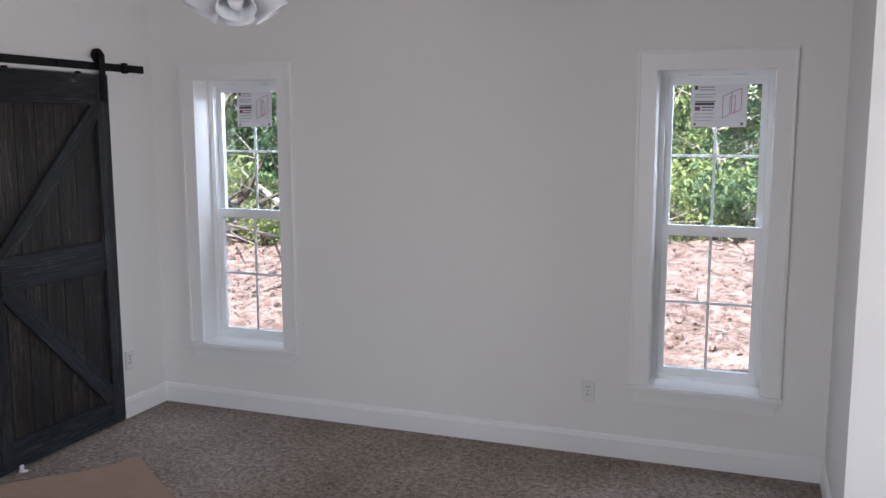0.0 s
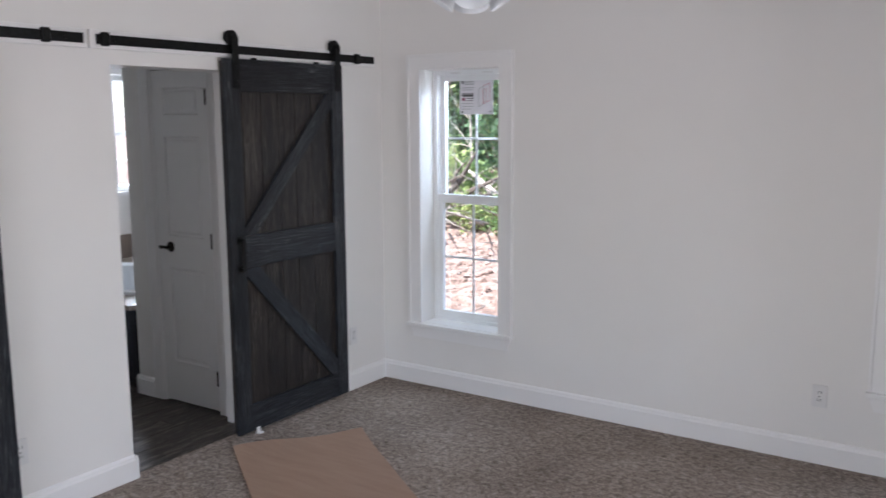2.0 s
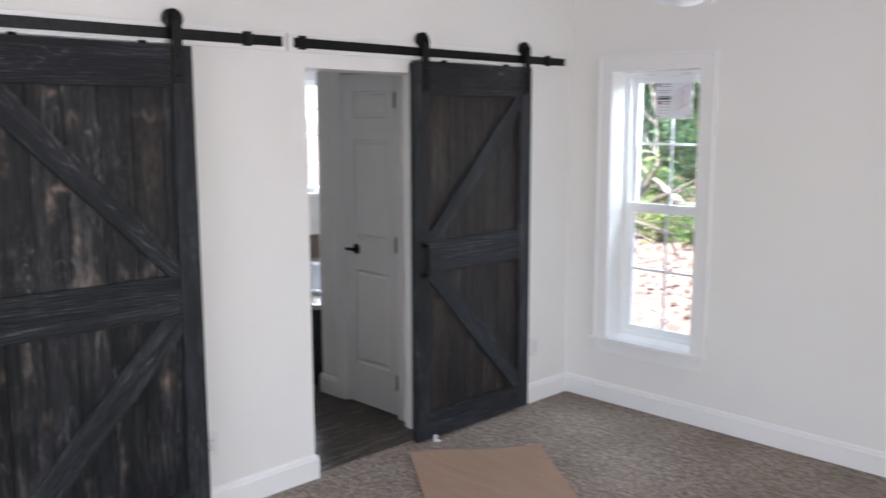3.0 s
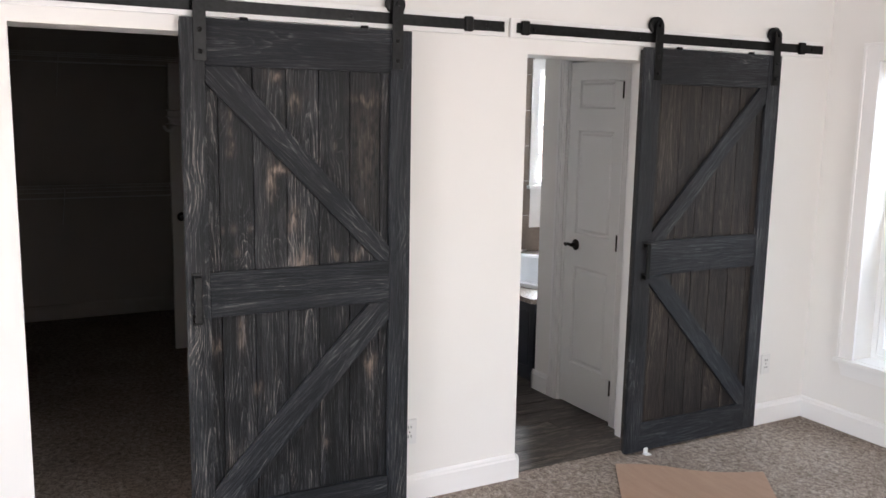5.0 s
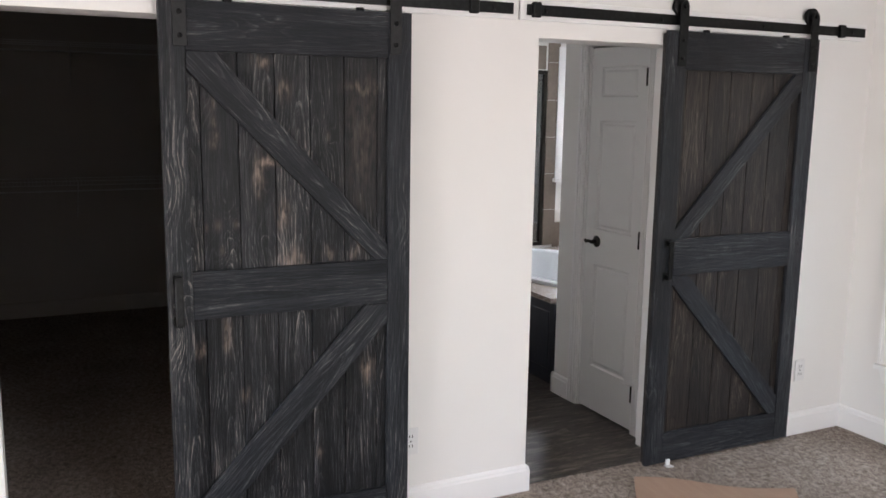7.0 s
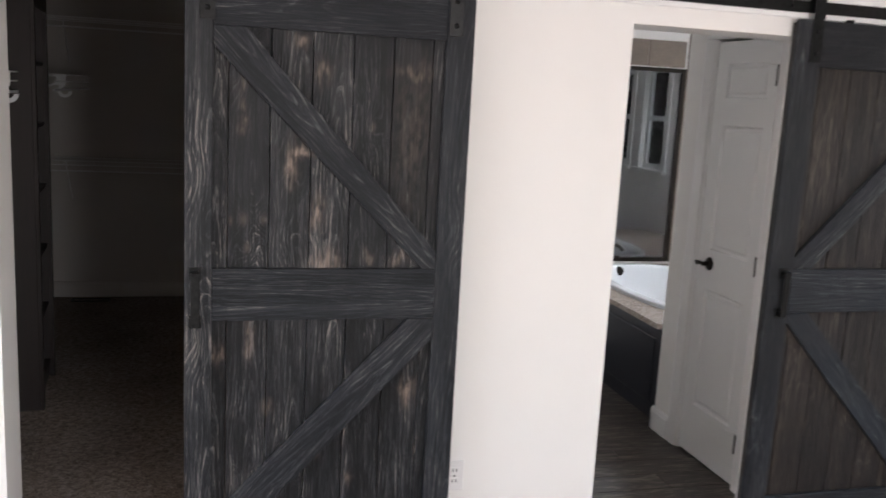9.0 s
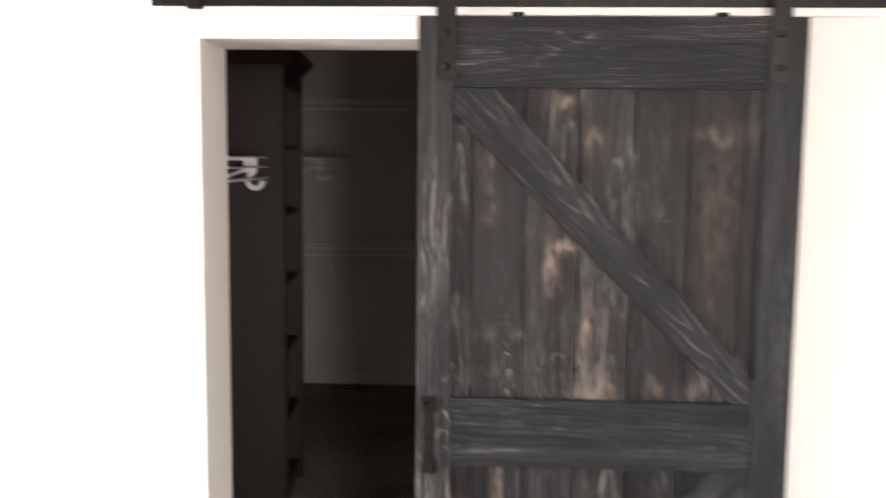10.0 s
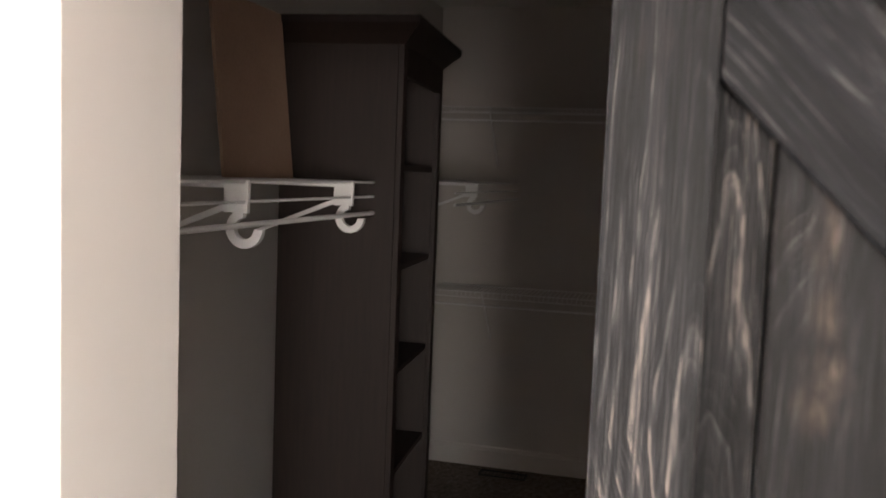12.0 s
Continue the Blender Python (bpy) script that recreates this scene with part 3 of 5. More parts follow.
def sticker(x0, x1, z0, z1):
    """A maker's notice stuck on the upper pane: two columns with bars of print and a drawing of a window."""
    y = YN + 0.1935
    t = thing("window_sticker", ((x0 + x1) / 2, y, z0), "white printed notice sheet stuck to the upper window pane", "sticker", "notices on the windows")
    part("sheet", boxed(x0, x1, y, y + 0.001, z0, z1), PAPER, t)
    w, h = x1 - x0, z1 - z0
    for u0, u1, v0, v1, mat in (
        (0.06, 0.12, 0.86, 0.95, INK), (0.15, 0.42, 0.9, 0.93, GREYINK), (0.15, 0.42, 0.84, 0.865, GREYINK),
        (0.07, 0.44, 0.74, 0.76, GREYINK), (0.07, 0.4, 0.68, 0.7, GREYINK), (0.07, 0.44, 0.58, 0.6, INK),
        (0.07, 0.42, 0.5, 0.565, INK), (0.07, 0.17, 0.38, 0.47, MAGENTA), (0.2, 0.42, 0.44, 0.465, INK), (0.2, 0.4, 0.38, 0.4, INK),
        (0.07, 0.42, 0.3, 0.315, GREYINK), (0.07, 0.42, 0.22, 0.235, GREYINK), (0.07, 0.36, 0.14, 0.155, GREYINK),
        (0.9, 0.94, 0.04, 0.1, INK), (0.06, 0.1, 0.04, 0.09, INK),
        (0.565, 0.58, 0.2, 0.7, GREYINK), (0.72, 0.735, 0.3, 0.8, GREYINK), (0.69, 0.705, 0.28, 0.68, PINK), (0.78, 0.795, 0.32, 0.72, PINK), (0.89, 0.905, 0.38, 0.88, PINK),
    ):
        part("print", boxed(x0 + u0 * w, x0 + u1 * w, y - 0.0006, y - 0.0001, z0 + v0 * h, z0 + v1 * h), mat, t)
    for a, b, mat in (((0.565, 0.69), (0.735, 0.79), GREYINK), ((0.565, 0.2), (0.735, 0.3), GREYINK), ((0.72, 0.79), (0.905, 0.87), PINK), ((0.72, 0.3), (0.905, 0.38), PINK), ((0.69, 0.67), (0.795, 0.71), PINK), ((0.69, 0.28), (0.795, 0.32), PINK)):
        (ua, va), (ub, vb) = a, b
        part("print", prism(((x0 + ua * w, z0 + va * h), (x0 + ub * w, z0 + vb * h), (x0 + ub * w, z0 + vb * h + 0.004), (x0 + ua * w, z0 + va * h + 0.004)), "y", y - 0.0006, y - 0.0001), mat, t)
    return t


sticker(-3.100, -2.852, 1.772, 1.995)
sticker(-0.352, -0.076, 1.768, 1.990)


# ---- outlets ----
def outlet(p, face, label):
    """A duplex outlet on a wall; face: the axis and side that it looks to."""
    x, y, z = p
    t = thing("wall_outlet", p, label, "outlet", "wall outlets")
    w, h = 0.036, 0.058

    def slab(u0, u1, z0, z1, d0, d1, bevel=0.0):
        if face == "-y":
            return boxed(x + u0, x + u1, y - d1, y - d0, z + z0, z + z1, bevel=bevel)
        return boxed(x + d0, x + d1, y + u0, y + u1, z + z0, z + z1, bevel=bevel)

    part("cover_plate", slab(-w, w, -h, h, 0, 0.0075, 0.0025), PLATE, t)
    for s in (-0.021, 0.021):
        soc = part("socket", slab(-0.017, 0.017, s - 0.014, s + 0.014, 0.0076, 0.0095, 0.0015), PLATE, t)
        for u in (-0.007, 0.007):
            part("slot", slab(u - 0.002, u + 0.002, s - 0.004, s + 0.008, 0.009, 0.0099), INK, soc)
    part("screw", slab(-0.003, 0.003, -0.003, 0.003, 0.0076, 0.009), IRON, t)
    return t


outlet((-0.819, YN, 0.354), "-y", "white duplex outlet on the window wall above the baseboard")
outlet((XW, 2.118, 0.327), "+x", "white duplex outlet beside the sliding barn door")
outlet((XW, 4.385, 0.357), "+x", "white duplex outlet near the room corner")


# ---- barn doors ----
def barn_door(y0, y1, flip, label):
    """A K-brace barn door: vertical planks behind stiles, rails and two diagonal braces, on two rolling straps."""
    zb, zt = 0.016, 2.067
    d = thing("sliding_barn_door", (-3.56, (y0 + y1) / 2, zb), label, "barn door", "sliding barn doors")
    xb, xp, xf = -3.580, -3.560, -3.540
    a, b = (y0 + 0.104, y1 - 0.096) if flip else (y0 + 0.086, y1 - 0.094)
    up, down = (0, 1), (1, 0)
    n = 7
    w = (y1 - y0) / n
    for i in range(n):
        p0, p1 = y0 + i * w + 0.0012, y0 + (i + 1) * w - 0.0012
        board("plank", ((p0, zb + 0.01), (p1, zb + 0.01), (p1, zt - 0.01), (p0, zt - 0.01)), xb, xp - random.uniform(0, 0.0012), up, BARN_BROWN if flip else BARN, d, 0.003)
    for p0, p1 in ((y0, a), (b, y1)):
        board("stile", ((p0, zb), (p1, zb), (p1, zt), (p0, zt)), xp, xf, up, BARN_STILE if p0 == y0 and not flip else BARN_SMOOTH, d, 0.003)
    rails = ((zb, 0.166), (0.945, 1.121), (1.897, zt))
    for z0, z1 in rails:
        board("rail_board", ((a + 0.0006, z0), (b - 0.0006, z0), (b - 0.0006, z1), (a + 0.0006, z1)), xp, xf - 0.001, down, BARN_SMOOTH, d, 0.003)

    e = 0.0006
    a, b = a + e, b - e
    if flip:
        hi = ((b, 1.897 - e), (b - 0.045, 1.897 - e), (a, 1.165), (a, 1.121 + e), (a + 0.08, 1.121 + e), (b, 1.818))
        lo = ((a, 0.945 - e), (a + 0.095, 0.945 - e), (b, 0.259), (b, 0.166 + e), (b - 0.05, 0.166 + e), (a, 0.905))
    else:
        hi = ((a, 1.897 - e), (a + 0.1, 1.897 - e), (b, 1.183), (b, 1.121 + e), (b - 0.05, 1.121 + e), (a, 1.835))
        lo = ((b - 0.09, 0.945 - e), (b, 0.945 - e), (b, 0.868), (a + 0.085, 0.166 + e), (a, 0.166 + e), (a, 0.245))
    sg = -1 if flip else 1
    board("brace", hi, xp, xf - 0.0015, (0.66 * sg, -0.709), BARN_SMOOTH if flip else BARN_BRACE, d, 0.003)
    board("brace", lo, xp, xf - 0.0015, (0.66 * sg, 0.709), BARN_SMOOTH if flip else BARN_BRACE, d, 0.003)
    # rolling straps
    for yc in ((y0 + 0.068, y1 - 0.067) if not flip else (y0 + 0.08, y1 - 0.043)):
        poly = [(yc - 0.0235, 1.912), (yc + 0.0235, 1.912), (yc + 0.0235, 2.172)]
        poly += [(yc + 0.0235 * math.cos(q), 2.172 + 0.0235 * math.sin(q)) for q in [math.pi * i / 8 for i in range(1, 8)]]
        poly += [(yc - 0.0235, 2.172)]
        st = part("hanger_strap", prism(poly, "x", xf, xf + 0.006, 0.001), IRON, d, "black iron hanger strap")
        part("wheel", lathe(bmesh.new(), ((0.012, -0.012), (0.038, -0.012), (0.042, -0.010), (0.034, -0.004), (0.034, 0.004), (0.042, 0.010), (0.038, 0.012), (0.012, 0.012)), (-3.566, yc, 2.173), (1, 0, 0), 28, True), IRON, st, smooth=True)
        part("axle_bolt", cylinder(bmesh.new(), (-3.553, yc, 2.173), (-3.524, yc, 2.173), 0.011, 6), IRON, st)
        for zz in (1.946, 2.025):
            part("bolt", lathe(bmesh.new(), ((0.0, 0.007), (0.005, 0.006), (0.0085, 0.003), (0.009, 0.0), (0.009, -0.004)), (xf + 0.0065, yc, zz), (1, 0, 0), 14), IRON, st, smooth=True)
    # pull handle on the near stile
    hy = y0 + (0.034 if not flip else 0.06)
    h = part("pull_handle", boxed(xf + 0.028, xf + 0.036, hy - 0.014, hy + 0.014, 0.935, 1.115, bevel=0.003), IRON, d, "black iron pull handle")
    for zz in (0.945, 1.105):
        part("handle_post", boxed(xf, xf + 0.0285, hy - 0.010, hy + 0.010, zz - 0.010, zz + 0.010, bevel=0.002), IRON, h)
        part("handle_plate", boxed(xf, xf + 0.004, hy - 0.019, hy + 0.019, zz - 0.022, zz + 0.022, bevel=0.001), IRON, h)
    # pin that keeps the door from jumping the track
    for yy in (y0 + 0.24, y1 - 0.2):
        part("anti_jump_disc", cylinder(bmesh.new(), (-3.568, yy, 2.0675), (-3.568, yy, 2.079), 0.016, 16), IRON, d)
    return d


barn_door(1.155, 2.087, False, "charcoal-stained wooden barn door with worn grain, K braces and black hardware, slid beside the closet opening")
barn_door(3.335, 4.276, True, "charcoal-stained wooden barn door with brown planks, slid beside the bathroom opening")


def track(y0, y1, stops):
    t = thing("barn_door_track", (-3.575, (y0 + y1) / 2, 2.093), "black iron barn door track on a white backing board", "track", "barn door tracks")
    part("backing_board", boxed(XW, -3.574, y0 - 0.028, y1 + 0.024, 2.074, 2.158, bevel=0.002), TRIM, t, "white painted backing board")
    part("rail", boxed(-3.5705, -3.5625, y0, y1, 2.093, 2.137, bevel=0.001), IRON, t)
    n = 4
    for i in range(n):
        y = y0 + 0.09 + (y1 - y0 - 0.18) * i / (n - 1)
        so = part("spacer", cylinder(bmesh.new(), (-3.574, y, 2.115), (-3.5702, y, 2.115), 0.014, 16), IRON, t)
        part("bolt_head", cylinder(bmesh.new(), (-3.5625, y, 2.115), (-3.5565, y, 2.115), 0.009, 6), IRON, so)
    for y in stops:
        part("end_stop", boxed(-3.572, -3.548, y - 0.019, y + 0.019, 2.085, 2.147, bevel=0.004), IRON, t)
    return t


track(0.49, 2.548, (0.60, 2.365))
track(2.614, 4.621, (2.655, 4.447))
g = thing("door_floor_guide", (-3.532, 3.47, 0), "small white plastic floor guide at the foot of the barn door", "door guide")
part("guide_base", boxed(-3.539, -3.505, 3.452, 3.488, 0, 0.006, bevel=0.001), PLATE, g)
part("guide_wall", boxed(-3.536, -3.528, 3.457, 3.483, 0.0061, 0.034, bevel=0.002), PLATE, g)

# ---- cardboard on the floor ----
cb = thing("cardboard_sheet", (-3.0, 3.3, 0), "flat brown cardboard sheet lying on the carpet", "cardboard")
c0, c1 = Vector((-3.453, 3.204)), Vector((-3.043, 3.789))
e1 = (c1 - c0)
e2 = Vector((e1.y, -e1.x)).normalized() * 1.05
bm = bmesh.new()
NX, NY = 24, 24
grid = [[[None] * (NY + 1) for _ in range(NX + 1)] for _ in range(2)]
for lay in range(2):
    for i in range(NX + 1):
        for j in range(NY + 1):
            p = c0 + e1 * (i / NX) + e2 * (j / NY)
            lift = 0.006 + 0.022 * max(0.0, 1 - j / 7) ** 2 * (0.6 + 0.4 * math.sin(i * 0.3)) + 0.003 * noise.noise((p.x * 3, p.y * 3, 0))
            grid[lay][i][j] = bm.verts.new((p.x, p.y, lift + 0.005 * lay))
for i in range(NX):
    for j in range(NY):
        for lay in range(2):
            g4 = grid[lay]
            bm.faces.new((g4[i][j], g4[i + 1][j], g4[i + 1][j + 1], g4[i][j + 1]))
edge = [(i, 0) for i in range(NX)] + [(NX, j) for j in range(NY)] + [(i, NY) for i in range(NX, 0, -1)] + [(0, j) for j in range(NY, 0, -1)]
for (i, j), (k, l) in zip(edge, edge[1:] + edge[:1]):
    bm.faces.new((grid[0][i][j], grid[0][k][l], grid[1][k][l], grid[1][i][j]))
bmesh.ops.recalc_face_normals(bm, faces=bm.faces)
part("sheet", bm, CARD, cb, smooth=True)


# ---- ceiling light ----
def ceiling_light(x, y, zb):
    t = thing("ceiling_light", (x, y, TOP), "ceiling light with frosted white glass tulip shades", "ceiling light")
    part("canopy", lathe(bmesh.new(), ((0.075, 0), (0.075, -0.015), (0.05, -0.05), (0.014, -0.055)), (x, y, TOP), n=28), BRONZE, t, smooth=True)
    part("stem", cylinder(bmesh.new(), (x, y, TOP - 0.05), (x, y, zb + 0.2), 0.013), BRONZE, t)
    part("hub", lathe(bmesh.new(), ((0.013, 0.2), (0.06, 0.19), (0.075, 0.15), (0.05, 0.11), (0.02, 0.1), (0.0, 0.095)), (x, y, zb), n=28), BRONZE, t, smooth=True)
    for i in range(4):
        q = math.pi / 2 * i + radians(303)
        dx, dy = math.cos(q), math.sin(q)
        d = Vector((dx, dy, -1.5)).normalized()
        base = Vector((x, y, zb + 0.145)) + Vector((dx, dy, 0)) * 0.034
        arm = part("arm", tube(bmesh.new(), [Vector((x, y, zb + 0.15)) + Vector((dx, dy, 0)) * 0.02, base, base + d * 0.03], 0.011), BRONZE, t, smooth=True)
        bm = lathe(bmesh.new(), ((0.02, 0.0), (0.034, 0.015), (0.048, 0.05), (0.052, 0.085), (0.055, 0.108), (0.062, 0.122), (0.059, 0.124), (0.051, 0.108), (0.048, 0.085), (0.044, 0.05), (0.03, 0.017), (0.018, 0.004)), base + d * 0.02, d, 28)
        part("shade", bm, FROST, arm, "frosted white glass shade", smooth=True)
        part("bulb", lathe(bmesh.new(), ((0.012, 0.02), (0.014, 0.05), (0.024, 0.08), (0.026, 0.095), (0.018, 0.115), (0.0, 0.12)), base + d * 0.02, d, 18), BULB, arm, smooth=True)
    return t


ceiling_light(-1.575, 2.6, 2.105)

# ---- bathroom ----
def panel_door(name, at, w, h, t, panels, label, cols=1):
    """A moulded panel door: one slab in its own frame (x along, y out), with raised panels. Returns the Empty; front at y = 0 side -."""
    d = thing(name, at, label, "door", kind="structure")
    xs, zs = sorted({0.0, w, *[p[0] for p in panels], *[p[1] for p in panels]}), sorted({0.0, h, *[p[2] for p in panels], *[p[3] for p in panels]})
    ax, ay, az = at

    def hole(i, k):
        mx, mz = (xs[i] + xs[i + 1]) / 2, (zs[k] + zs[k + 1]) / 2
        return any(p[0] < mx < p[1] and p[2] < mz < p[3] for p in panels)

    bm = solid([ax + x for x in xs], (ay, ay + t), [az + z for z in zs], lambda i, j, k: not hole(i, k))
    slab = part("door_slab", bm, DOORP, d)
    for x0, x1, z0, z1 in panels:
        bm = bmesh.new()
        rings = []
        for inset, depth in ((0, 0.0), (0.007, 0.009), (0.018, 0.010), (0.03, 0.004), (0.034, 0.0035)):
            rings.append([bm.verts.new((ax + x, ay + depth, az + z)) for x, z in ((x0 + inset, z0 + inset), (x1 - inset, z0 + inset), (x1 - inset, z1 - inset), (x0 + inset, z1 - inset))])
        for a, b in zip(rings, rings[1:]):
            for i in range(4):
                bm.faces.new((a[i], a[(i + 1) % 4], b[(i + 1) % 4], b[i]))
        bm.faces.new(rings[-1])
        back = [bm.verts.new((v.co.x, ay + t - 0.006, v.co.z)) for v in rings[0]]
        for i in range(4):
            bm.faces.new((rings[0][(i + 1) % 4], rings[0][i], back[i], back[(i + 1) % 4]))
        bm.faces.new(back[::-1])
        bmesh.ops.recalc_face_normals(bm, faces=bm.faces)
        part("door_panel", bm, DOORP, slab)
    return d


def lever(door, x, y, z, way):
    """A round rose with a bent lever, standing off towards -y; way: the side to which the lever points."""
    rose = part("door_handle", lathe(bmesh.new(), ((0.0, 0.0), (0.032, 0.0), (0.033, 0.004), (0.027, 0.010), (0.012, 0.013), (0.011, 0.04), (0.0, 0.042)), (x, y, z), (0, -1, 0), 24), BRONZE, door, "dark bronze lever handle", smooth=True)
    pts = [Vector((x, y - 0.042, z)), Vector((x + way * 0.03, y - 0.046, z + 0.006)), Vector((x + way * 0.07, y - 0.044, z - 0.004)), Vector((x + way * 0.10, y - 0.04, z + 0.004))]
    part("lever", tube(bmesh.new(), pts, 0.008, 10), BRONZE, rose, smooth=True)


ld = panel_door("door_1", (-4.442, 3.575, 0.012), 0.484, 2.025, 0.035, ((0.094, 0.408, 0.255, 0.845), (0.094, 0.408, 1.04, 1.64), (0.094, 0.408, 1.765, 1.925)), "closed narrow white panel door with dark hinges")
lever(ld, -4.332, 3.575, 0.985, -0.55)
for z in (0.215, 1.045, 1.878):
    hg = part("hinge", cylinder(bmesh.new(), (-3.957, 3.566, z - 0.045), (-3.957, 3.566, z + 0.045), 0.007, 12), BRONZE, ld, "dark bronze hinge", smooth=True)
    part("hinge_leaf", boxed(-3.9598, -3.9545, 3.569, 3.60, z - 0.044, z + 0.044), BRONZE, hg)
part("hinge_pin_stop", tube(bmesh.new(), [(-3.957, 3.566, 1.925), (-3.97, 3.55, 1.926), (-4.02, 3.548, 1.926)], 0.004), PLATE, ld)
part("hinge_pin_stop", tube(bmesh.new(), [(-3.957, 3.566, 0.262), (-3.97, 3.55, 0.263), (-4.01, 3.548, 0.263)], 0.004), PLATE, ld)


def casing(x0, x1, y, h, c=0.085):
    """Stepped door casing round an opening in a wall facing -y."""
    t = thing("door_casing", ((x0 + x1) / 2, y, 0), "white fluted casing round the narrow bathroom door", "door trim", kind="structure")
    for s0, s1 in ((x0 - c, x0), (x1, x1 + 0.058)):
        leg = part("casing_leg", boxed(s0, s1, y - 0.010, y, 0, h), TRIM, t)
        for k in range(3):
            w3 = (s1 - s0 - 0.012) / 3
            u = s0 + 0.006 + k * w3
            part("bead", boxed(u, u + w3 - 0.004, y - 0.016, y - 0.0101, 0, h, bevel=0.002), TRIM, leg)
    part("casing_head", boxed(x0 - c, x1 + 0.058, y - 0.014, y, h + 0.0002, h + c, bevel=0.003), TRIM, t)
    part("jamb", boxed(x0 - 0.0, x0 + 0.012, y + 0.0002, y + 0.1, 0, h - 0.0001), TRIM, t)
    part("jamb", boxed(x1 - 0.012, x1, y + 0.0002, y + 0.1, 0, h - 0.0001), TRIM, t)
    return t


casing(-4.455, -3.945, 3.57, 2.05)

# tub with its deck and panelled skirt
tub = thing("bathtub", (-5.62, 4.2, 0), "white oval drop-in bathtub in a granite deck with dark panelled skirt", "bathtub")
DZ = 0.55
part("skirt", boxed(-6.498, -4.80, 3.625, 3.66, 0.0, DZ - 0.031), NAVY, tub, "dark navy painted skirt panel")
for u0, u1 in ((-6.45, -5.68), (-5.62, -4.85)):
    part("skirt_panel", boxed(u0, u1, 3.616, 3.6249, 0.09, 0.46, bevel=0.004), NAVY, tub)
part("skirt_end", boxed(-4.835, -4.80, 3.6601, 5.345, 0.0, DZ - 0.031), NAVY, tub)
CX, CY, RX, RY = -5.62, 4.22, 0.76, 0.47


def oval(rx, ry, z, n=48, sq=2.6):
    out = []
    for i in range(n):
        q = 2 * math.pi * i / n
        c, s = math.cos(q), math.sin(q)
        out.append((CX + rx * math.copysign(abs(c) ** (2 / sq), c), CY + ry * math.copysign(abs(s) ** (2 / sq), s), z))
    return out


def loft(bm, rings, cap=False):
    rs = [[bm.verts.new(p) for p in r] for r in rings]
    n = len(rs[0])
    for a, b in zip(rs, rs[1:]):
        for i in range(n):
            bm.faces.new((a[i], a[(i + 1) % n], b[(i + 1) % n], b[i]))
    if cap:
        bm.faces.new(rs[-1])
    bmesh.ops.recalc_face_normals(bm, faces=bm.faces)
    return bm


# deck: a slab with an oval hole
bm = bmesh.new()
N = 48
inner = oval(RX - 0.03, RY - 0.03, DZ)
outer = []
for i in range(N):
    q = 2 * math.pi * i / N
    c, s = math.cos(q), math.sin(q)
    k = min((0.878 if c < 0 else 0.84) / max(abs(c), 1e-6), (0.61 if s < 0 else 1.12) / max(abs(s), 1e-6))
    outer.append((CX + c * k, CY + s * k, DZ))
loft(bm, [[(x, y, DZ - 0.03) for x, y, z in inner], inner, outer, [(x, y, DZ - 0.03) for x, y, z in outer]])
part("deck", bm, DECK, tub, "tan granite tub deck")
bm = loft(bmesh.new(), [oval(RX, RY, DZ + 0.001), oval(RX, RY, DZ + 0.022), oval(RX - 0.015, RY - 0.015, DZ + 0.03), oval(RX - 0.05, RY - 0.05, DZ + 0.028), oval(RX - 0.07, RY - 0.07, DZ + 0.01), oval(RX - 0.13, RY - 0.11, 0.3), oval(RX - 0.2, RY - 0.16, 0.16), oval(RX - 0.32, RY - 0.26, 0.13)], True)
part("basin", bm, TUBM, tub, smooth=True)

fa = thing("tub_faucet", (-6.44, 4.05, DZ), "dark bronze tub faucet with lever handles on the deck", "faucet")
part("spout", tube(bmesh.new(), [(-6.44, 3.98, DZ), (-6.44, 3.98, DZ + 0.12), (-6.42, 4.0, DZ + 0.165), (-6.37, 4.05, DZ + 0.18), (-6.32, 4.1, DZ + 0.165), (-6.30, 4.12, DZ + 0.135)], 0.013, 12), BRONZE, fa, smooth=True)
for yy in (3.90, 4.06):
    hd = part("valve", lathe(bmesh.new(), ((0.028, 0), (0.026, 0.02), (0.017, 0.03), (0.015, 0.05), (0.0, 0.055)), (-6.43, yy, DZ), n=20), BRONZE, fa, smooth=True)
    part("valve_lever", tube(bmesh.new(), [(-6.43, yy, DZ + 0.05), (-6.41, yy + 0.03, DZ + 0.075), (-6.37, yy + 0.07, DZ + 0.078)], 0.008), BRONZE, hd)
part("overflow_cap", lathe(bmesh.new(), ((0.0, 0.02), (0.03, 0.02), (0.036, 0.012), (0.036, 0.0)), (-6.305, 4.1, 0.535), (1, 0, 0.1), 24), BRONZE, tub, "dark round overflow cap", smooth=True)

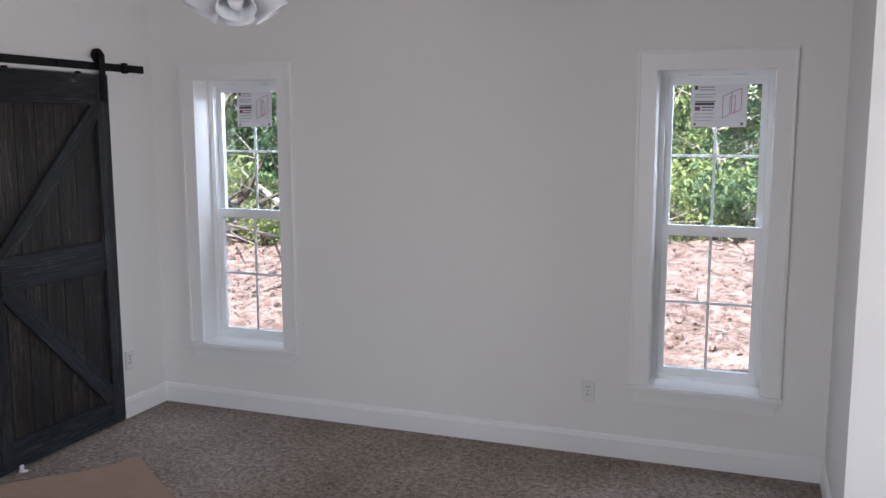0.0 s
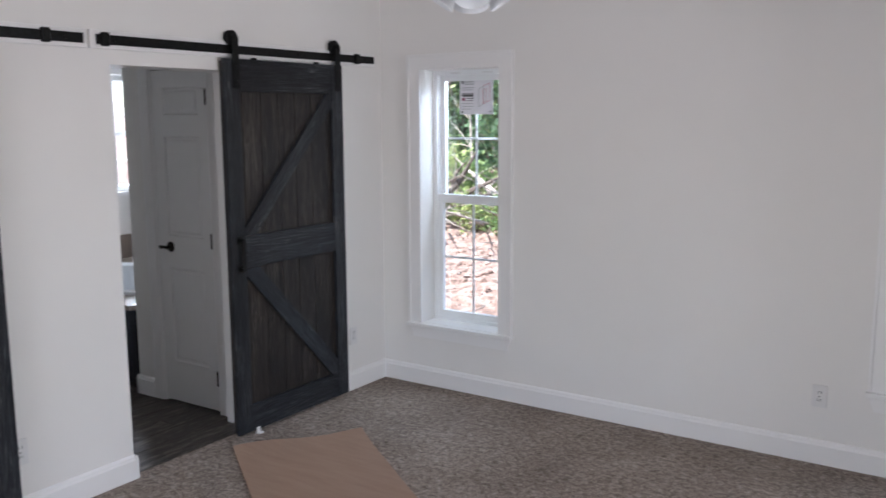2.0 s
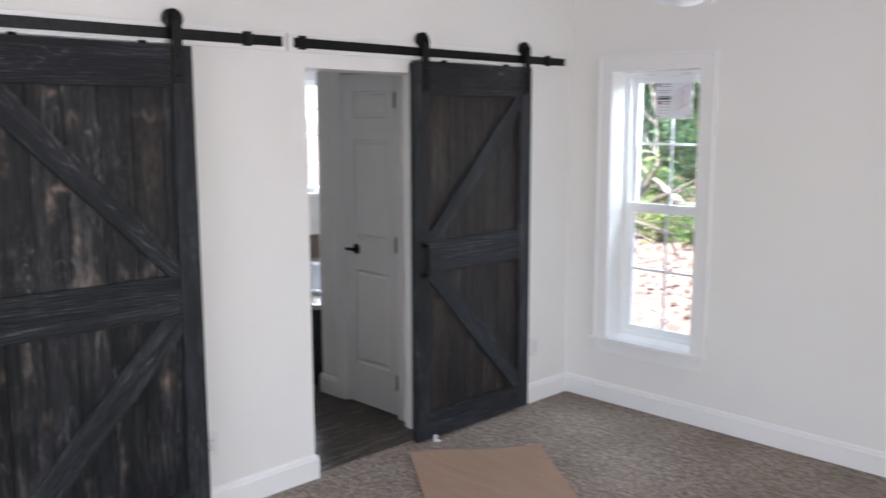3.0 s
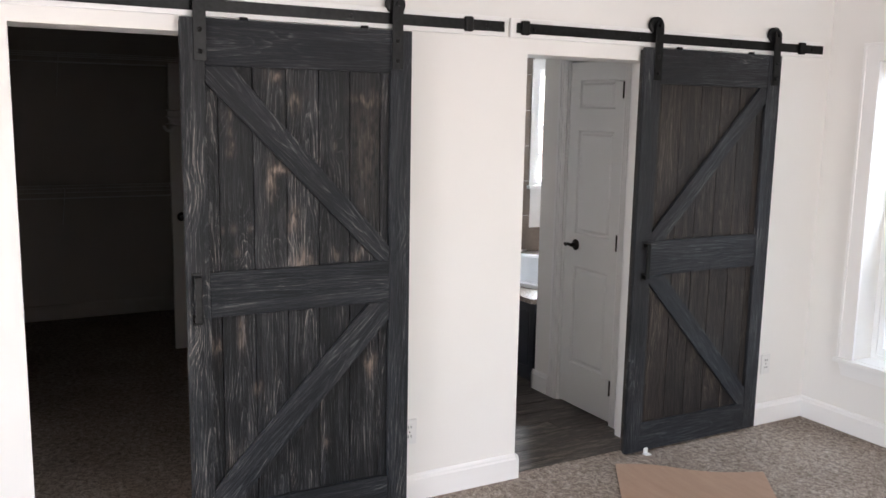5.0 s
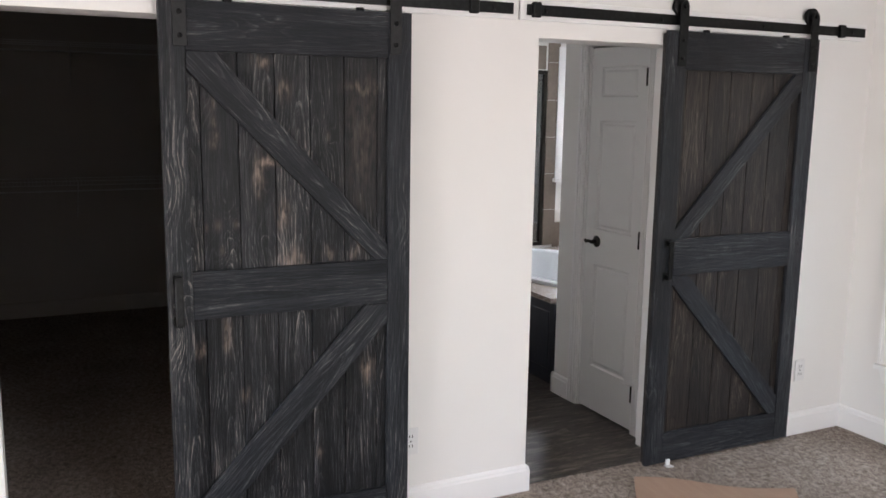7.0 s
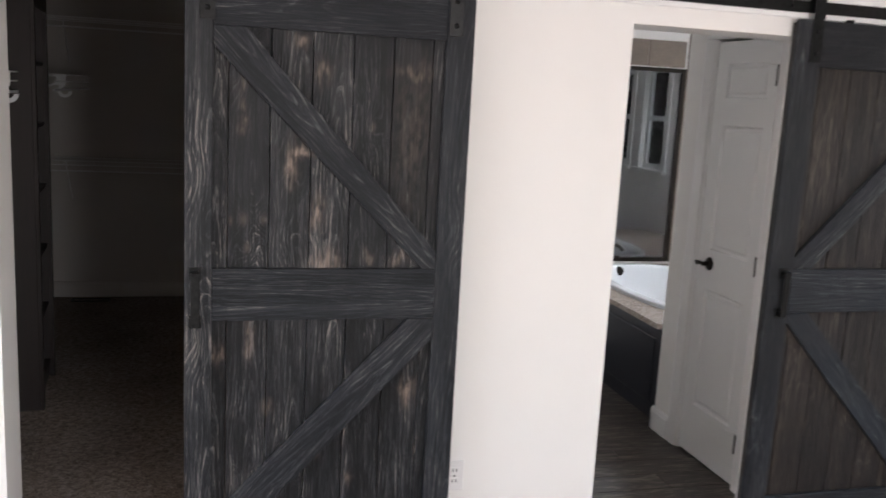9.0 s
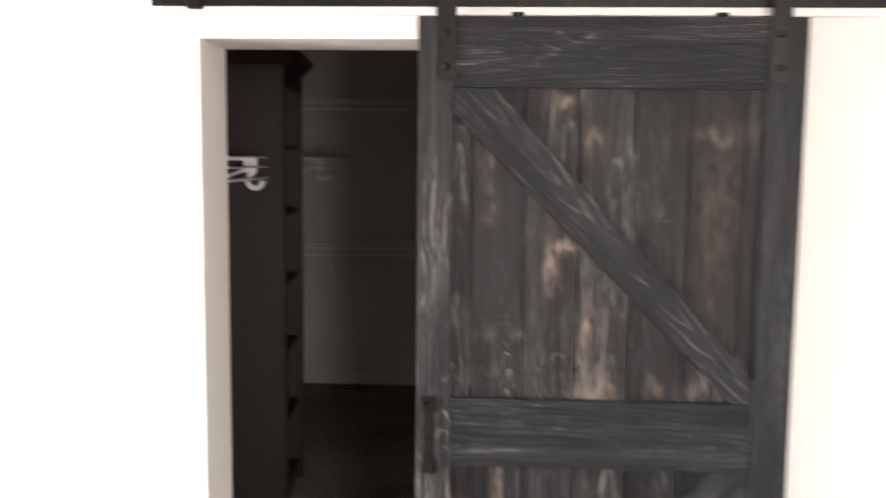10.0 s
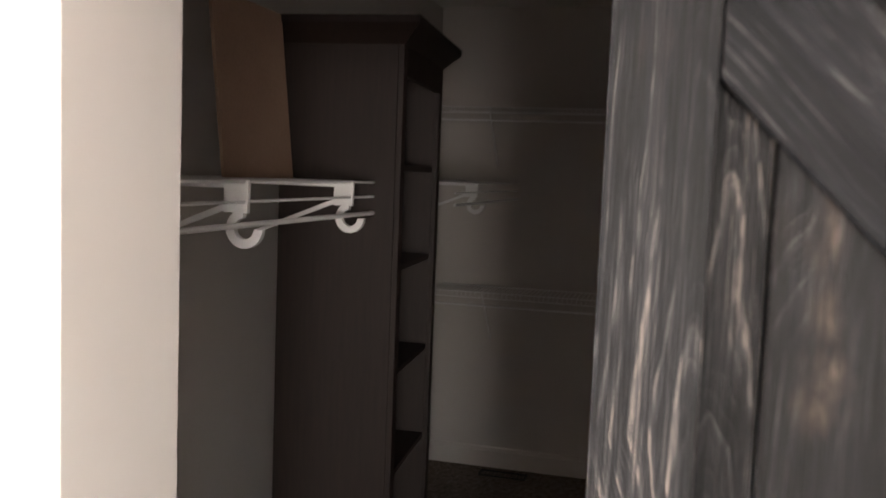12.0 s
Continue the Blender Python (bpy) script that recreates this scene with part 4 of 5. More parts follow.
# bathroom windows
def bath_window(name, axis, base, sg, b0, b1, z0, z1):
    """A double-hung window in a wall across axis, whose inner face is at base and looks to the side sg."""
    c = 0.075
    mid = (b0 + b1) / 2
    w = thing(name, (base, mid, z0) if axis == "x" else (mid, base, z0), "white-trimmed bathroom window with divided panes", "window", kind="structure")

    def cells(d0, d1, bs, zs, keep):
        d = sorted((base + sg * d0, base + sg * d1))
        if axis == "x":
            return solid(d, bs, zs, lambda i, j, k: keep(j, k))
        return solid(bs, d, zs, lambda i, j, k: keep(i, k))

    part("casing", cells(0, 0.016, (b0 - c, b0, b1, b1 + c), (z0, z1, z1 + c), lambda b, k: b != 1 or k == 1), TRIM, w)
    part("window_sill", cells(0, 0.05, (b0 - c - 0.02, b1 + c + 0.02), (z0 - 0.03, z0 - 0.001), lambda b, k: True), TRIM, w)
    zm = (z0 + z1) / 2
    part("window_frame", cells(-0.04, -0.09, (b0, b0 + 0.05, b1 - 0.05, b1), (z0, z0 + 0.05, zm - 0.022, zm + 0.022, z1 - 0.05, z1), lambda b, k: not (b == 1 and k in (1, 3))), VINYL, w)
    for za, zb in ((z0 + 0.05, zm - 0.022), (zm + 0.022, z1 - 0.05)):
        pn = part("pane", cells(-0.06, -0.064, (b0 + 0.05, b1 - 0.05), (za, zb), lambda b, k: True), PANE, w)
        pn.visible_shadow = False
        mz = (za + zb) / 2
        part("muntin", cells(-0.066, -0.072, (mid - 0.008, mid + 0.008), (za, zb), lambda b, k: True), VINYL, pn)
        for q0, q1 in ((b0 + 0.05, mid - 0.0081), (mid + 0.0081, b1 - 0.05)):
            part("muntin", cells(-0.066, -0.072, (q0, q1), (mz - 0.008, mz + 0.008), lambda b, k: True), VINYL, pn)
    return w


bath_window("window_3", "x", -6.50, 1, 4.775, 5.25, 1.13, 2.12)
bath_window("window_4", "y", 5.35, -1, -4.95, -4.5, 1.13, 2.1)
bath_window("window_5", "y", 5.35, -1, -4.24, -3.93, 1.13, 2.1)

# shower glass with a dark frame, above the tub deck
sh = thing("shower_screen", (-6.50, 4.07, 0.57), "clear glass shower screen in a dark bronze frame", "shower screen")
part("screen_frame", solid((-6.53, -6.495), (3.58, 3.61, 4.57, 4.60), (0.57, 0.60, 1.975, 2.005), lambda i, j, k: not (j == 1 and k == 1)), BRONZE, sh)
pn = part("glass_panel", boxed(-6.516, -6.510, 3.61, 4.57, 0.60, 1.975), SHOWERG, sh)
pn.visible_shadow = False

# ---- closet ----
cab = thing("bookcase_cabinet", (-5.337, 0.41, 0), "tall dark espresso wooden cabinet with open shelves and crown moulding", "cabinet")
X0, X1, Y0, Y1, CH = -5.942, -5.337, 0.02, 0.392, 2.138
cab.rotation_euler.z = radians(4.0)
for x in (X0, X1 - 0.022):
    part("side_panel", boxed(x, x + 0.022, Y0, Y1, 0, CH, bevel=0.0015), CABW, cab)
part("back_panel", boxed(X0 + 0.0221, X1 - 0.0221, Y0, Y0 + 0.01, 0, CH), CABW, cab)
for z in (0.08, 0.42, 0.76, 1.10, 1.44, 1.76, CH - 0.022):
    part("shelf", boxed(X0 + 0.0222, X1 - 0.0222, Y0 + 0.0101, Y1 - 0.006, z, z + 0.02, bevel=0.0015), CABW, cab)
part("toe_kick", boxed(X0 + 0.0222, X1 - 0.0222, Y1 - 0.03, Y1 - 0.015, 0, 0.08), CABW, cab)
for x in (X0, X1 - 0.045):
    part("face_stile", boxed(x, x + 0.045, Y1 + 0.0001, Y1 + 0.018, 0, CH, bevel=0.0015), CABW, cab)
part("face_rail", boxed(X0 + 0.0451, X1 - 0.0451, Y1 + 0.0001, Y1 + 0.018, CH - 0.09, CH, bevel=0.0015), CABW, cab)
# crown flares out on three sides
bm = bmesh.new()
rings = []
for o, z in ((0.0, CH), (0.004, CH + 0.004), (0.012, CH + 0.012), (0.03, CH + 0.032), (0.05, CH + 0.05), (0.056, CH + 0.056), (0.056, CH + 0.078), (0.0, CH + 0.078)):
    rings.append([(X0 - o, Y0, z), (X1 + o, Y0, z), (X1 + o, Y1 + 0.018 + o, z), (X0 - o, Y1 + 0.018 + o, z)])
loft(bm, rings, True)
part("crown", bm, CABW, cab)


def wire_shelf(x0, x1, z, label, brackets, y0=-0.166, sg=1, deep=0.495):
    """A coated wire shelf on a closet side wall, with its hanging rod carried by brackets that end in C-shaped hooks."""
    y1 = y0 + sg * deep
    t = thing("wire_shelf", ((x0 + x1) / 2, y0, z), label, "wire shelf", "closet wire shelves")
    n = int((x1 - x0) / 0.026)
    bm = bmesh.new()
    for i in range(n + 1):
        x = x0 + (x1 - x0) * i / n
        cylinder(bm, (x, y0, z), (x, y1, z), 0.0016, 5)
    part("deck_mesh", bm, WIRE, t)["kind"] = "stuff"
    for nm, y, zz, r in (("back_rail", y0 + sg * 0.004, z - 0.004, 0.003), ("middle_rail", y0 + sg * 0.22, z - 0.004, 0.003), ("front_rail", y1, z - 0.001, 0.0035), ("lip_rail", y1, z - 0.044, 0.0035)):
        part(nm, cylinder(bmesh.new(), (x0, y, zz), (x1, y, zz), r, 8), WIRE, t)
    part("hanging_rod", cylinder(bmesh.new(), (x0, y1, z - 0.094), (x1, y1, z - 0.094), 0.0065, 12), WIRE, t, smooth=True)

    def across(pts):
        return [(y0 + sg * (deep + d), z + h) for d, h in pts]

    for xb in brackets:
        br = part("bracket_plate", prism(across(((-0.05, -0.068), (0.006, -0.068), (0.008, -0.005), (0.002, 0.004), (-0.05, 0.004))), "x", xb - 0.007, xb + 0.007, 0.001), WIRE, t, "white moulded bracket")
        part("bracket_arm", prism(across(((-deep, -0.016), (-0.0501, -0.016), (-0.0501, -0.005), (-deep, -0.005))), "x", xb - 0.005, xb + 0.005, 0.001), WIRE, br)
        part("bracket_brace", prism(across(((-0.295, -0.15), (-0.28, -0.155), (-0.0505, -0.064), (-0.0505, -0.05))), "x", xb - 0.005, xb + 0.005, 0.001), WIRE, br)
        ring = [radians(95 + 265 * k / 16) for k in range(17)]
        pts = [(0.043 * math.cos(q), -0.102 + 0.043 * math.sin(q)) for q in ring]
        pts += [(0.023 * math.cos(q), -0.102 + 0.023 * math.sin(q)) for q in ring[::-1]]
        part("rod_hook", prism(across(pts), "x", xb - 0.008, xb + 0.008, 0.001), WIRE, br)
    return t


wire_shelf(-5.325, XC - 0.004, 1.723, "white coated wire shelf with hook brackets on the closet wall", (-5.135, -4.51))
wire_shelf(-7.86, -6.35, 1.723, "white coated wire shelf beyond the dark cabinet", (-6.75,))
wire_shelf(-6.30, XC - 0.004, 1.723, "white coated wire shelf along the closet wall by the open door", (-6.22, -5.2), 2.036, -1, 0.4)


def back_shelf(z):
    x0, x1, ya, yb = -7.88, -7.57, -0.1, 2.40
    t = thing("wire_shelf", (-7.87, 1.4, z), "white coated wire shelf along the closet back wall", "wire shelf", "closet wire shelves")
    bm = bmesh.new()
    n = int((yb - ya) / 0.026)
    for i in range(n + 1):
        y = ya + (yb - ya) * i / n
        cylinder(bm, (x0, y, z), (x1, y, z), 0.0018, 5)
        cylinder(bm, (x1, y, z), (x1, y, z - 0.032), 0.0018, 5)
    part("deck_mesh", bm, WIRE, t)["kind"] = "stuff"
    for nm, x, zz in (("back_rail", x0 + 0.004, z - 0.004), ("front_rail", x1, z - 0.003), ("lip_rail", x1, z - 0.034)):
        part(nm, cylinder(bmesh.new(), (x, ya, zz), (x, yb, zz), 0.003, 8), WIRE, t)
    part("hanging_rod", cylinder(bmesh.new(), (x1 + 0.02, ya, z - 0.075), (x1 + 0.02, yb, z - 0.075), 0.006, 12), WIRE, t, smooth=True)
    for y in (0.2, 1.1, 2.0):
        part("brace", cylinder(bmesh.new(), (x0, y, z - 0.32), (x1, y, z - 0.006), 0.004, 8), WIRE, t)
    return t


back_shelf(2.14)
back_shelf(1.105)

cp = thing("cardboard_box_flat", (-5.07, 0.088, 1.725), "flattened brown cardboard standing on the closet wire shelf", "cardboard")
part("panel", prism(((0.085, 1.7248), (0.092, 1.7248), (0.042, 2.215), (0.035, 2.215)), "x", -5.262, -4.845, 0.001), CARD, cp)
part("folded_flap", prism(((0.074, 1.7248), (0.081, 1.7248), (0.033, 2.195), (0.026, 2.195)), "x", -5.285, -4.86, 0.001), CARD, cp)

od = thing("door_2", (-6.52, 2.43, 0.012), "open white panel door with a dark lever handle in the closet", "door", kind="structure")
DX, DY0, DY1, DH = -6.535, 1.70, 2.425, 2.04
ys = (DY0, DY0 + 0.11, DY0 + 0.32, DY0 + 0.405, DY1 - 0.11, DY1)
zs = (0.012, 0.26, 0.85, 1.05, 1.65, 1.77, 1.93, DH)
slab = part("door_slab", solid((DX - 0.035, DX), ys, zs, lambda i, j, k: not (j in (1, 3) and k in (1, 3, 5))), DOORP, od)
for j in (1, 3):
    for k in (1, 3, 5):
        part("door_panel", boxed(DX - 0.028, DX - 0.007, ys[j] + 0.0, ys[j + 1], zs[k], zs[k + 1], bevel=0.004), DOORP, slab)
rose = part("door_handle", lathe(bmesh.new(), ((0.0, 0.0), (0.032, 0.0), (0.033, 0.004), (0.027, 0.010), (0.012, 0.013), (0.011, 0.04), (0.0, 0.042)), (DX, DY0 + 0.065, 0.975), (1, 0, 0), 24), BRONZE, od, "dark bronze lever handle", smooth=True)
part("lever", tube(bmesh.new(), [(DX + 0.042, DY0 + 0.065, 0.975), (DX + 0.045, DY0 + 0.11, 0.982), (DX + 0.04, DY0 + 0.165, 0.978)], 0.008, 10), BRONZE, rose, smooth=True)

reg = thing("floor_register", (-7.75, 0.335, 0.001), "dark metal floor register by the closet wall", "floor vent")
part("register_frame", solid((-7.80, -7.79, -7.71, -7.70), (0.195, 0.205, 0.465, 0.475), (0.001, 0.006), lambda i, j, k: not (i == 1 and j == 1)), IRON, reg)
for i in range(12):
    part("louvre", boxed(-7.79, -7.71, 0.21 + i * 0.0215, 0.214 + i * 0.0215, 0.001, 0.005), IRON, reg)

# ---- outside ----
def ground_height(x, y):
    far = max(0.0, y - 6.5)
    h = -0.42 + 0.085 * min(far, 11) + 0.02 * min(max(0.0, far - 11), 40)
    near = math.exp(-((y - 14) / 14) ** 2) if -40 < x < 20 and y > 5 else 0.0
    bumps = 0.16 * noise.noise((x * 0.7, y * 0.7, 0)) + 0.1 * noise.noise((x * 2.1, y * 2.1, 3)) + 0.05 * noise.noise((x * 5, y * 5, 7))
    return h + near * bumps


def spaced(lo, mid0, mid1, hi, step, far):
    out = [lo]
    a = mid0
    left = []
    d = step * 2
    while a - d > lo:
        a -= d
        left.append(a)
        d *= 1.6
    out += left[::-1]
    a = mid0
    while a < mid1:
        out.append(a)
        a += step
    d = step * 2
    while a < hi:
        out.append(a)
        a += d
        d *= 1.6
    return out + [hi]


gx, gy = spaced(-2500, -22, 6, 2500, 0.22, 0), spaced(-2500, 5, 30, 2500, 0.22, 0)
bm = bmesh.new()
gv = [[bm.verts.new((x, y, ground_height(x, y))) for y in gy] for x in gx]
for i in range(len(gx) - 1):
    for j in range(len(gy) - 1):
        bm.faces.new((gv[i][j], gv[i + 1][j], gv[i + 1][j + 1], gv[i][j + 1]))
tagged(part("ground", bm, DIRT, None, smooth=True), "bare red clay ground with dirt clods and debris", "ground", kind="structure")

rng = random.Random(7)


def sector():
    """A spot in one of the two stretches of ground that lie beyond the windows."""
    y = rng.uniform(8, 19)
    k = rng.uniform(-0.86, -0.5) if rng.random() < 0.6 else rng.uniform(-0.2, 0.08)
    return k * y, y


def clods(name, count, lo, hi, material, label, category, flat=0.7):
    tb = bmesh.new()
    bmesh.ops.create_icosphere(tb, subdivisions=1, radius=1)
    ball, tris = [v.co.copy() for v in tb.verts], [[v.index for v in f.verts] for f in tb.faces]
    tb.free()
    bm = bmesh.new()
    for _ in range(count):
        x, y = sector()
        r = lo + (hi - lo) * rng.random() ** 3
        m = pose(x, y, ground_height(x, y) + r * 0.2, rng.uniform(0, 360), rng.uniform(0, 360), rng.uniform(0, 360)) @ Matrix.Diagonal((r, r * rng.uniform(0.6, 1), r * flat, 1))
        vs = [bm.verts.new(m @ p + Vector((rng.uniform(-1, 1), rng.uniform(-1, 1), rng.uniform(-1, 1))) * r * 0.22) for p in ball]
        for t in tris:
            bm.faces.new([vs[k] for k in t])
    return tagged(part(name, bm, material, None), label, category, kind="stuff")


clods("dirt_clods", 3200, 0.01, 0.06, DIRT, "loose red clay clods on the ground", "dirt clods")
bm = bmesh.new()
for _ in range(900):
    x, y = sector()
    q, ln, tilt = rng.uniform(0, 2 * math.pi), rng.uniform(0.05, 0.4), rng.uniform(-0.1, 0.25)
    z = ground_height(x, y) + 0.03
    r = rng.uniform(0.003, 0.011)
    cylinder(bm, (x, y, z), (x + ln * math.cos(q), y + ln * math.sin(q), z + ln * tilt), r, 5, r * 0.5)
tagged(part("twigs", bm, DEADWOOD, None), "broken twigs scattered over the clay", "twigs", kind="stuff")


def branch(bm, p, d, ln, r, bend, n=6):
    """A tapering, crooked limb; returns its points."""
    pts = [Vector(p)]
    d = Vector(d).normalized()
    for i in range(n):
        d = (d + Vector((rng.uniform(-1, 1), rng.uniform(-1, 1), rng.uniform(-0.6, 0.8))) * bend).normalized()
        pts.append(pts[-1] + d * ln / n)
    for i in range(n):
        cylinder(bm, pts[i], pts[i + 1], r * (1 - i / (n + 0.6)), 7, r * (1 - (i + 1) / (n + 0.6)))
    return pts


def leaf(bm, p, size):
    q = Euler((rng.uniform(-1.2, 1.2), rng.uniform(-1.2, 1.2), rng.uniform(0, 6.3))).to_matrix()
    a, b = q @ Vector((size, 0, 0)), q @ Vector((0, size * 0.5, 0))
    c = q @ Vector((0, 0, size * 0.16))
    bm.faces.new([bm.verts.new(p + o) for o in (-a, b * 0.9 + c, a, -b * 0.9 + c)])


def tree(x, y, h, spread, low, leaves, size, mat, label, r=0.07):
    """A tapered trunk with crooked limbs, and a crown of single leaves in uneven clumps."""
    z = ground_height(x, y) - 0.1
    t = thing("tree", (x, y, z), label, "tree", "trees at the edge of the wood")
    bm = bmesh.new()
    pts = branch(bm, (x, y, z), (rng.uniform(-0.15, 0.15), rng.uniform(-0.1, 0.1), 1), h, r, 0.09, 8)
    tips = []
    for i in range(1, 9):
        if pts[i].z - z < low * 0.7:
            continue
        for _ in range(3):
            q = rng.uniform(0, 2 * math.pi)
            tips += branch(bm, pts[i], (math.cos(q), math.sin(q), rng.uniform(0.1, 0.7)), spread * rng.uniform(0.5, 1.0), r * 0.35, 0.22, 5)[2:]
    part("trunk", bm, BARK, t)
    bm = bmesh.new()
    clumps = [(rng.choice(tips), rng.uniform(0.18, 0.5) * spread) for _ in range(46)]
    for _ in range(leaves):
        c, rad = rng.choice(clumps)
        leaf(bm, c + Vector((rng.gauss(0, 0.45), rng.gauss(0, 0.45), rng.gauss(0, 0.32))) * rad, size * rng.uniform(0.6, 1.3))
    part("crown", bm, mat, t)
    return t


def shrub(x, y, h, leaves, size, mat, label):
    z = ground_height(x, y) - 0.05
    t = thing("shrub", (x, y, z), label, "shrub", "shrubs along the clearing")
    bm = bmesh.new()
    tips = []
    for _ in range(9):
        q = rng.uniform(0, 2 * math.pi)
        tips += branch(bm, (x + rng.uniform(-0.2, 0.2), y + rng.uniform(-0.2, 0.2), z), (0.6 * math.cos(q), 0.6 * math.sin(q), 1), h * rng.uniform(0.6, 1.0), 0.014, 0.2, 5)[1:]
    part("stems", bm, BARK, t)
    bm = bmesh.new()
    clumps = [(rng.choice(tips), rng.uniform(0.12, 0.4) * h) for _ in range(30)]
    for _ in range(leaves):
        c, rad = rng.choice(clumps)
        leaf(bm, c + Vector((rng.gauss(0, 0.5), rng.gauss(0, 0.5), rng.gauss(0, 0.4))) * rad, size * rng.uniform(0.6, 1.4))
    part("foliage", bm, mat, t)
    return t


MATS = (LEAF, LEAF2, LEAF3)
for cx, cy in ((-0.66, 15.0), (-0.06, 16.6)):
    for i in range(18):
        y = cy + rng.uniform(-0.6, 9)
        k = cx + (rng.uniform(-0.17, 0.15))
        tree(k * y, y, rng.uniform(6, 10), rng.uniform(1.5, 2.4), rng.uniform(0.3, 1.6), 3000, 0.085, MATS[i % 3], ("green leafy tree at the wood's edge", "yellow-green young tree at the wood's edge", "dark green tree deeper in the wood")[i % 3], rng.uniform(0.06, 0.15))
    for i in range(30):
        y = cy + rng.uniform(-3.2, 4.5)
        k = cx + rng.uniform(-0.17, 0.15)
        shrub(k * y, y, rng.uniform(0.6, 2.2), 1700, 0.05, MATS[(i + 1) % 3], ("green leafy shrub behind the clay bank", "bright yellow-green shrub behind the clay bank", "dark green shrub behind the clay bank")[(i + 1) % 3])

# low weeds on the bank in front of the wood
for i in range(28):
    y = rng.uniform(11.3, 12.7)
    shrub(rng.uniform(-0.82, -0.5) * y, y, rng.uniform(0.3, 0.65), 520, 0.042, LEAF2 if i % 3 else LEAF, "low bright green weeds on the clay bank")
for i in range(30):
    y = rng.uniform(13.2, 14.3)
    shrub(rng.uniform(-0.22, 0.09) * y, y, rng.uniform(0.3, 0.7), 520, 0.04, LEAF2 if i % 4 else LEAF, "low bright green weeds on the clay bank")
shrub(-0.125 * 12.6, 12.6, 0.6, 700, 0.04, LEAF2, "fern-like green weed clump on the clay bank")

# fallen logs and a brush pile at the foot of the wood
for i, (k, y, ln, q, rise) in enumerate(((-0.66, 12.0, 3.4, 0.2, 0.05), (-0.70, 12.6, 4.0, -0.25, 0.12), (-0.60, 12.3, 2.6, 2.6, 0.2), (-0.10, 13.4, 2.2, 0.5, 0.1), (-0.02, 13.9, 2.8, 2.9, 0.06))):
    x = k * y
    bm = bmesh.new()
    branch(bm, (x - math.cos(q) * ln / 2, y - math.sin(q) * ln / 2, ground_height(x, y) + 0.12), (math.cos(q), math.sin(q), rise), ln, 0.09, 0.08, 8)
    tagged(part("fallen_log", bm, BARK if i % 2 else DEADWOOD, None), "grey fallen log lying in the brush", "log", group="fallen logs")
bm = bmesh.new()
for _ in range(170):
    k = rng.uniform(-0.8, -0.5) if rng.random() < 0.7 else rng.uniform(-0.16, 0.06)
    y = rng.uniform(11.3, 13) if k < -0.3 else rng.uniform(13.0, 14.5)
    q = rng.uniform(0, 2 * math.pi)
    branch(bm, (k * y, y, ground_height(k * y, y) + 0.1), (math.cos(q), math.sin(q), rng.uniform(-0.05, 0.5)), rng.uniform(0.8, 2.4), rng.uniform(0.008, 0.025), 0.18, 4)
tagged(part("brush_pile", bm, DEADWOOD, None), "tangle of pale dead branches along the bank", "brush", kind="stuff")

for k, y, h in ((-0.15, 19.0, 9.0), (-0.12, 20.5, 10.0), (-0.17, 21.0, 9.5), (-0.1, 18.2, 8.0)):
    tree(k * y, y, h, 2.4, 0.4, 3600, 0.085, LEAF3 if h > 9 else LEAF, "dark green tree deeper in the wood" if h > 9 else "green leafy tree at the wood's edge", 0.13)

# bare pale saplings before the trees
for k, y in ((-0.155, 15.4), (-0.125, 15.9), (-0.035, 15.2), (-0.61, 13.8), (-0.72, 14.2)):
    z = ground_height(k * y, y) - 0.1
    t = thing("bare_sapling", (k * y, y, z), "bare pale grey sapling before the trees", "sapling", "bare saplings")
    bm = bmesh.new()
    pts = branch(bm, (k * y, y, z), (rng.uniform(-0.3, 0.3), 0, 1), rng.uniform(3.5, 5), 0.03, 0.12, 8)
    part("trunk", bm, DEADWOOD, t)
    for p in pts[2:7]:
        for _ in range(2):
            bm = bmesh.new()
            q = rng.uniform(0, 2 * math.pi)
            branch(bm, p, (math.cos(q), 0.5 * math.sin(q), rng.uniform(0.0, 0.8)), rng.uniform(0.7, 1.6), 0.012, 0.2, 5)
            part("limb", bm, DEADWOOD, t)

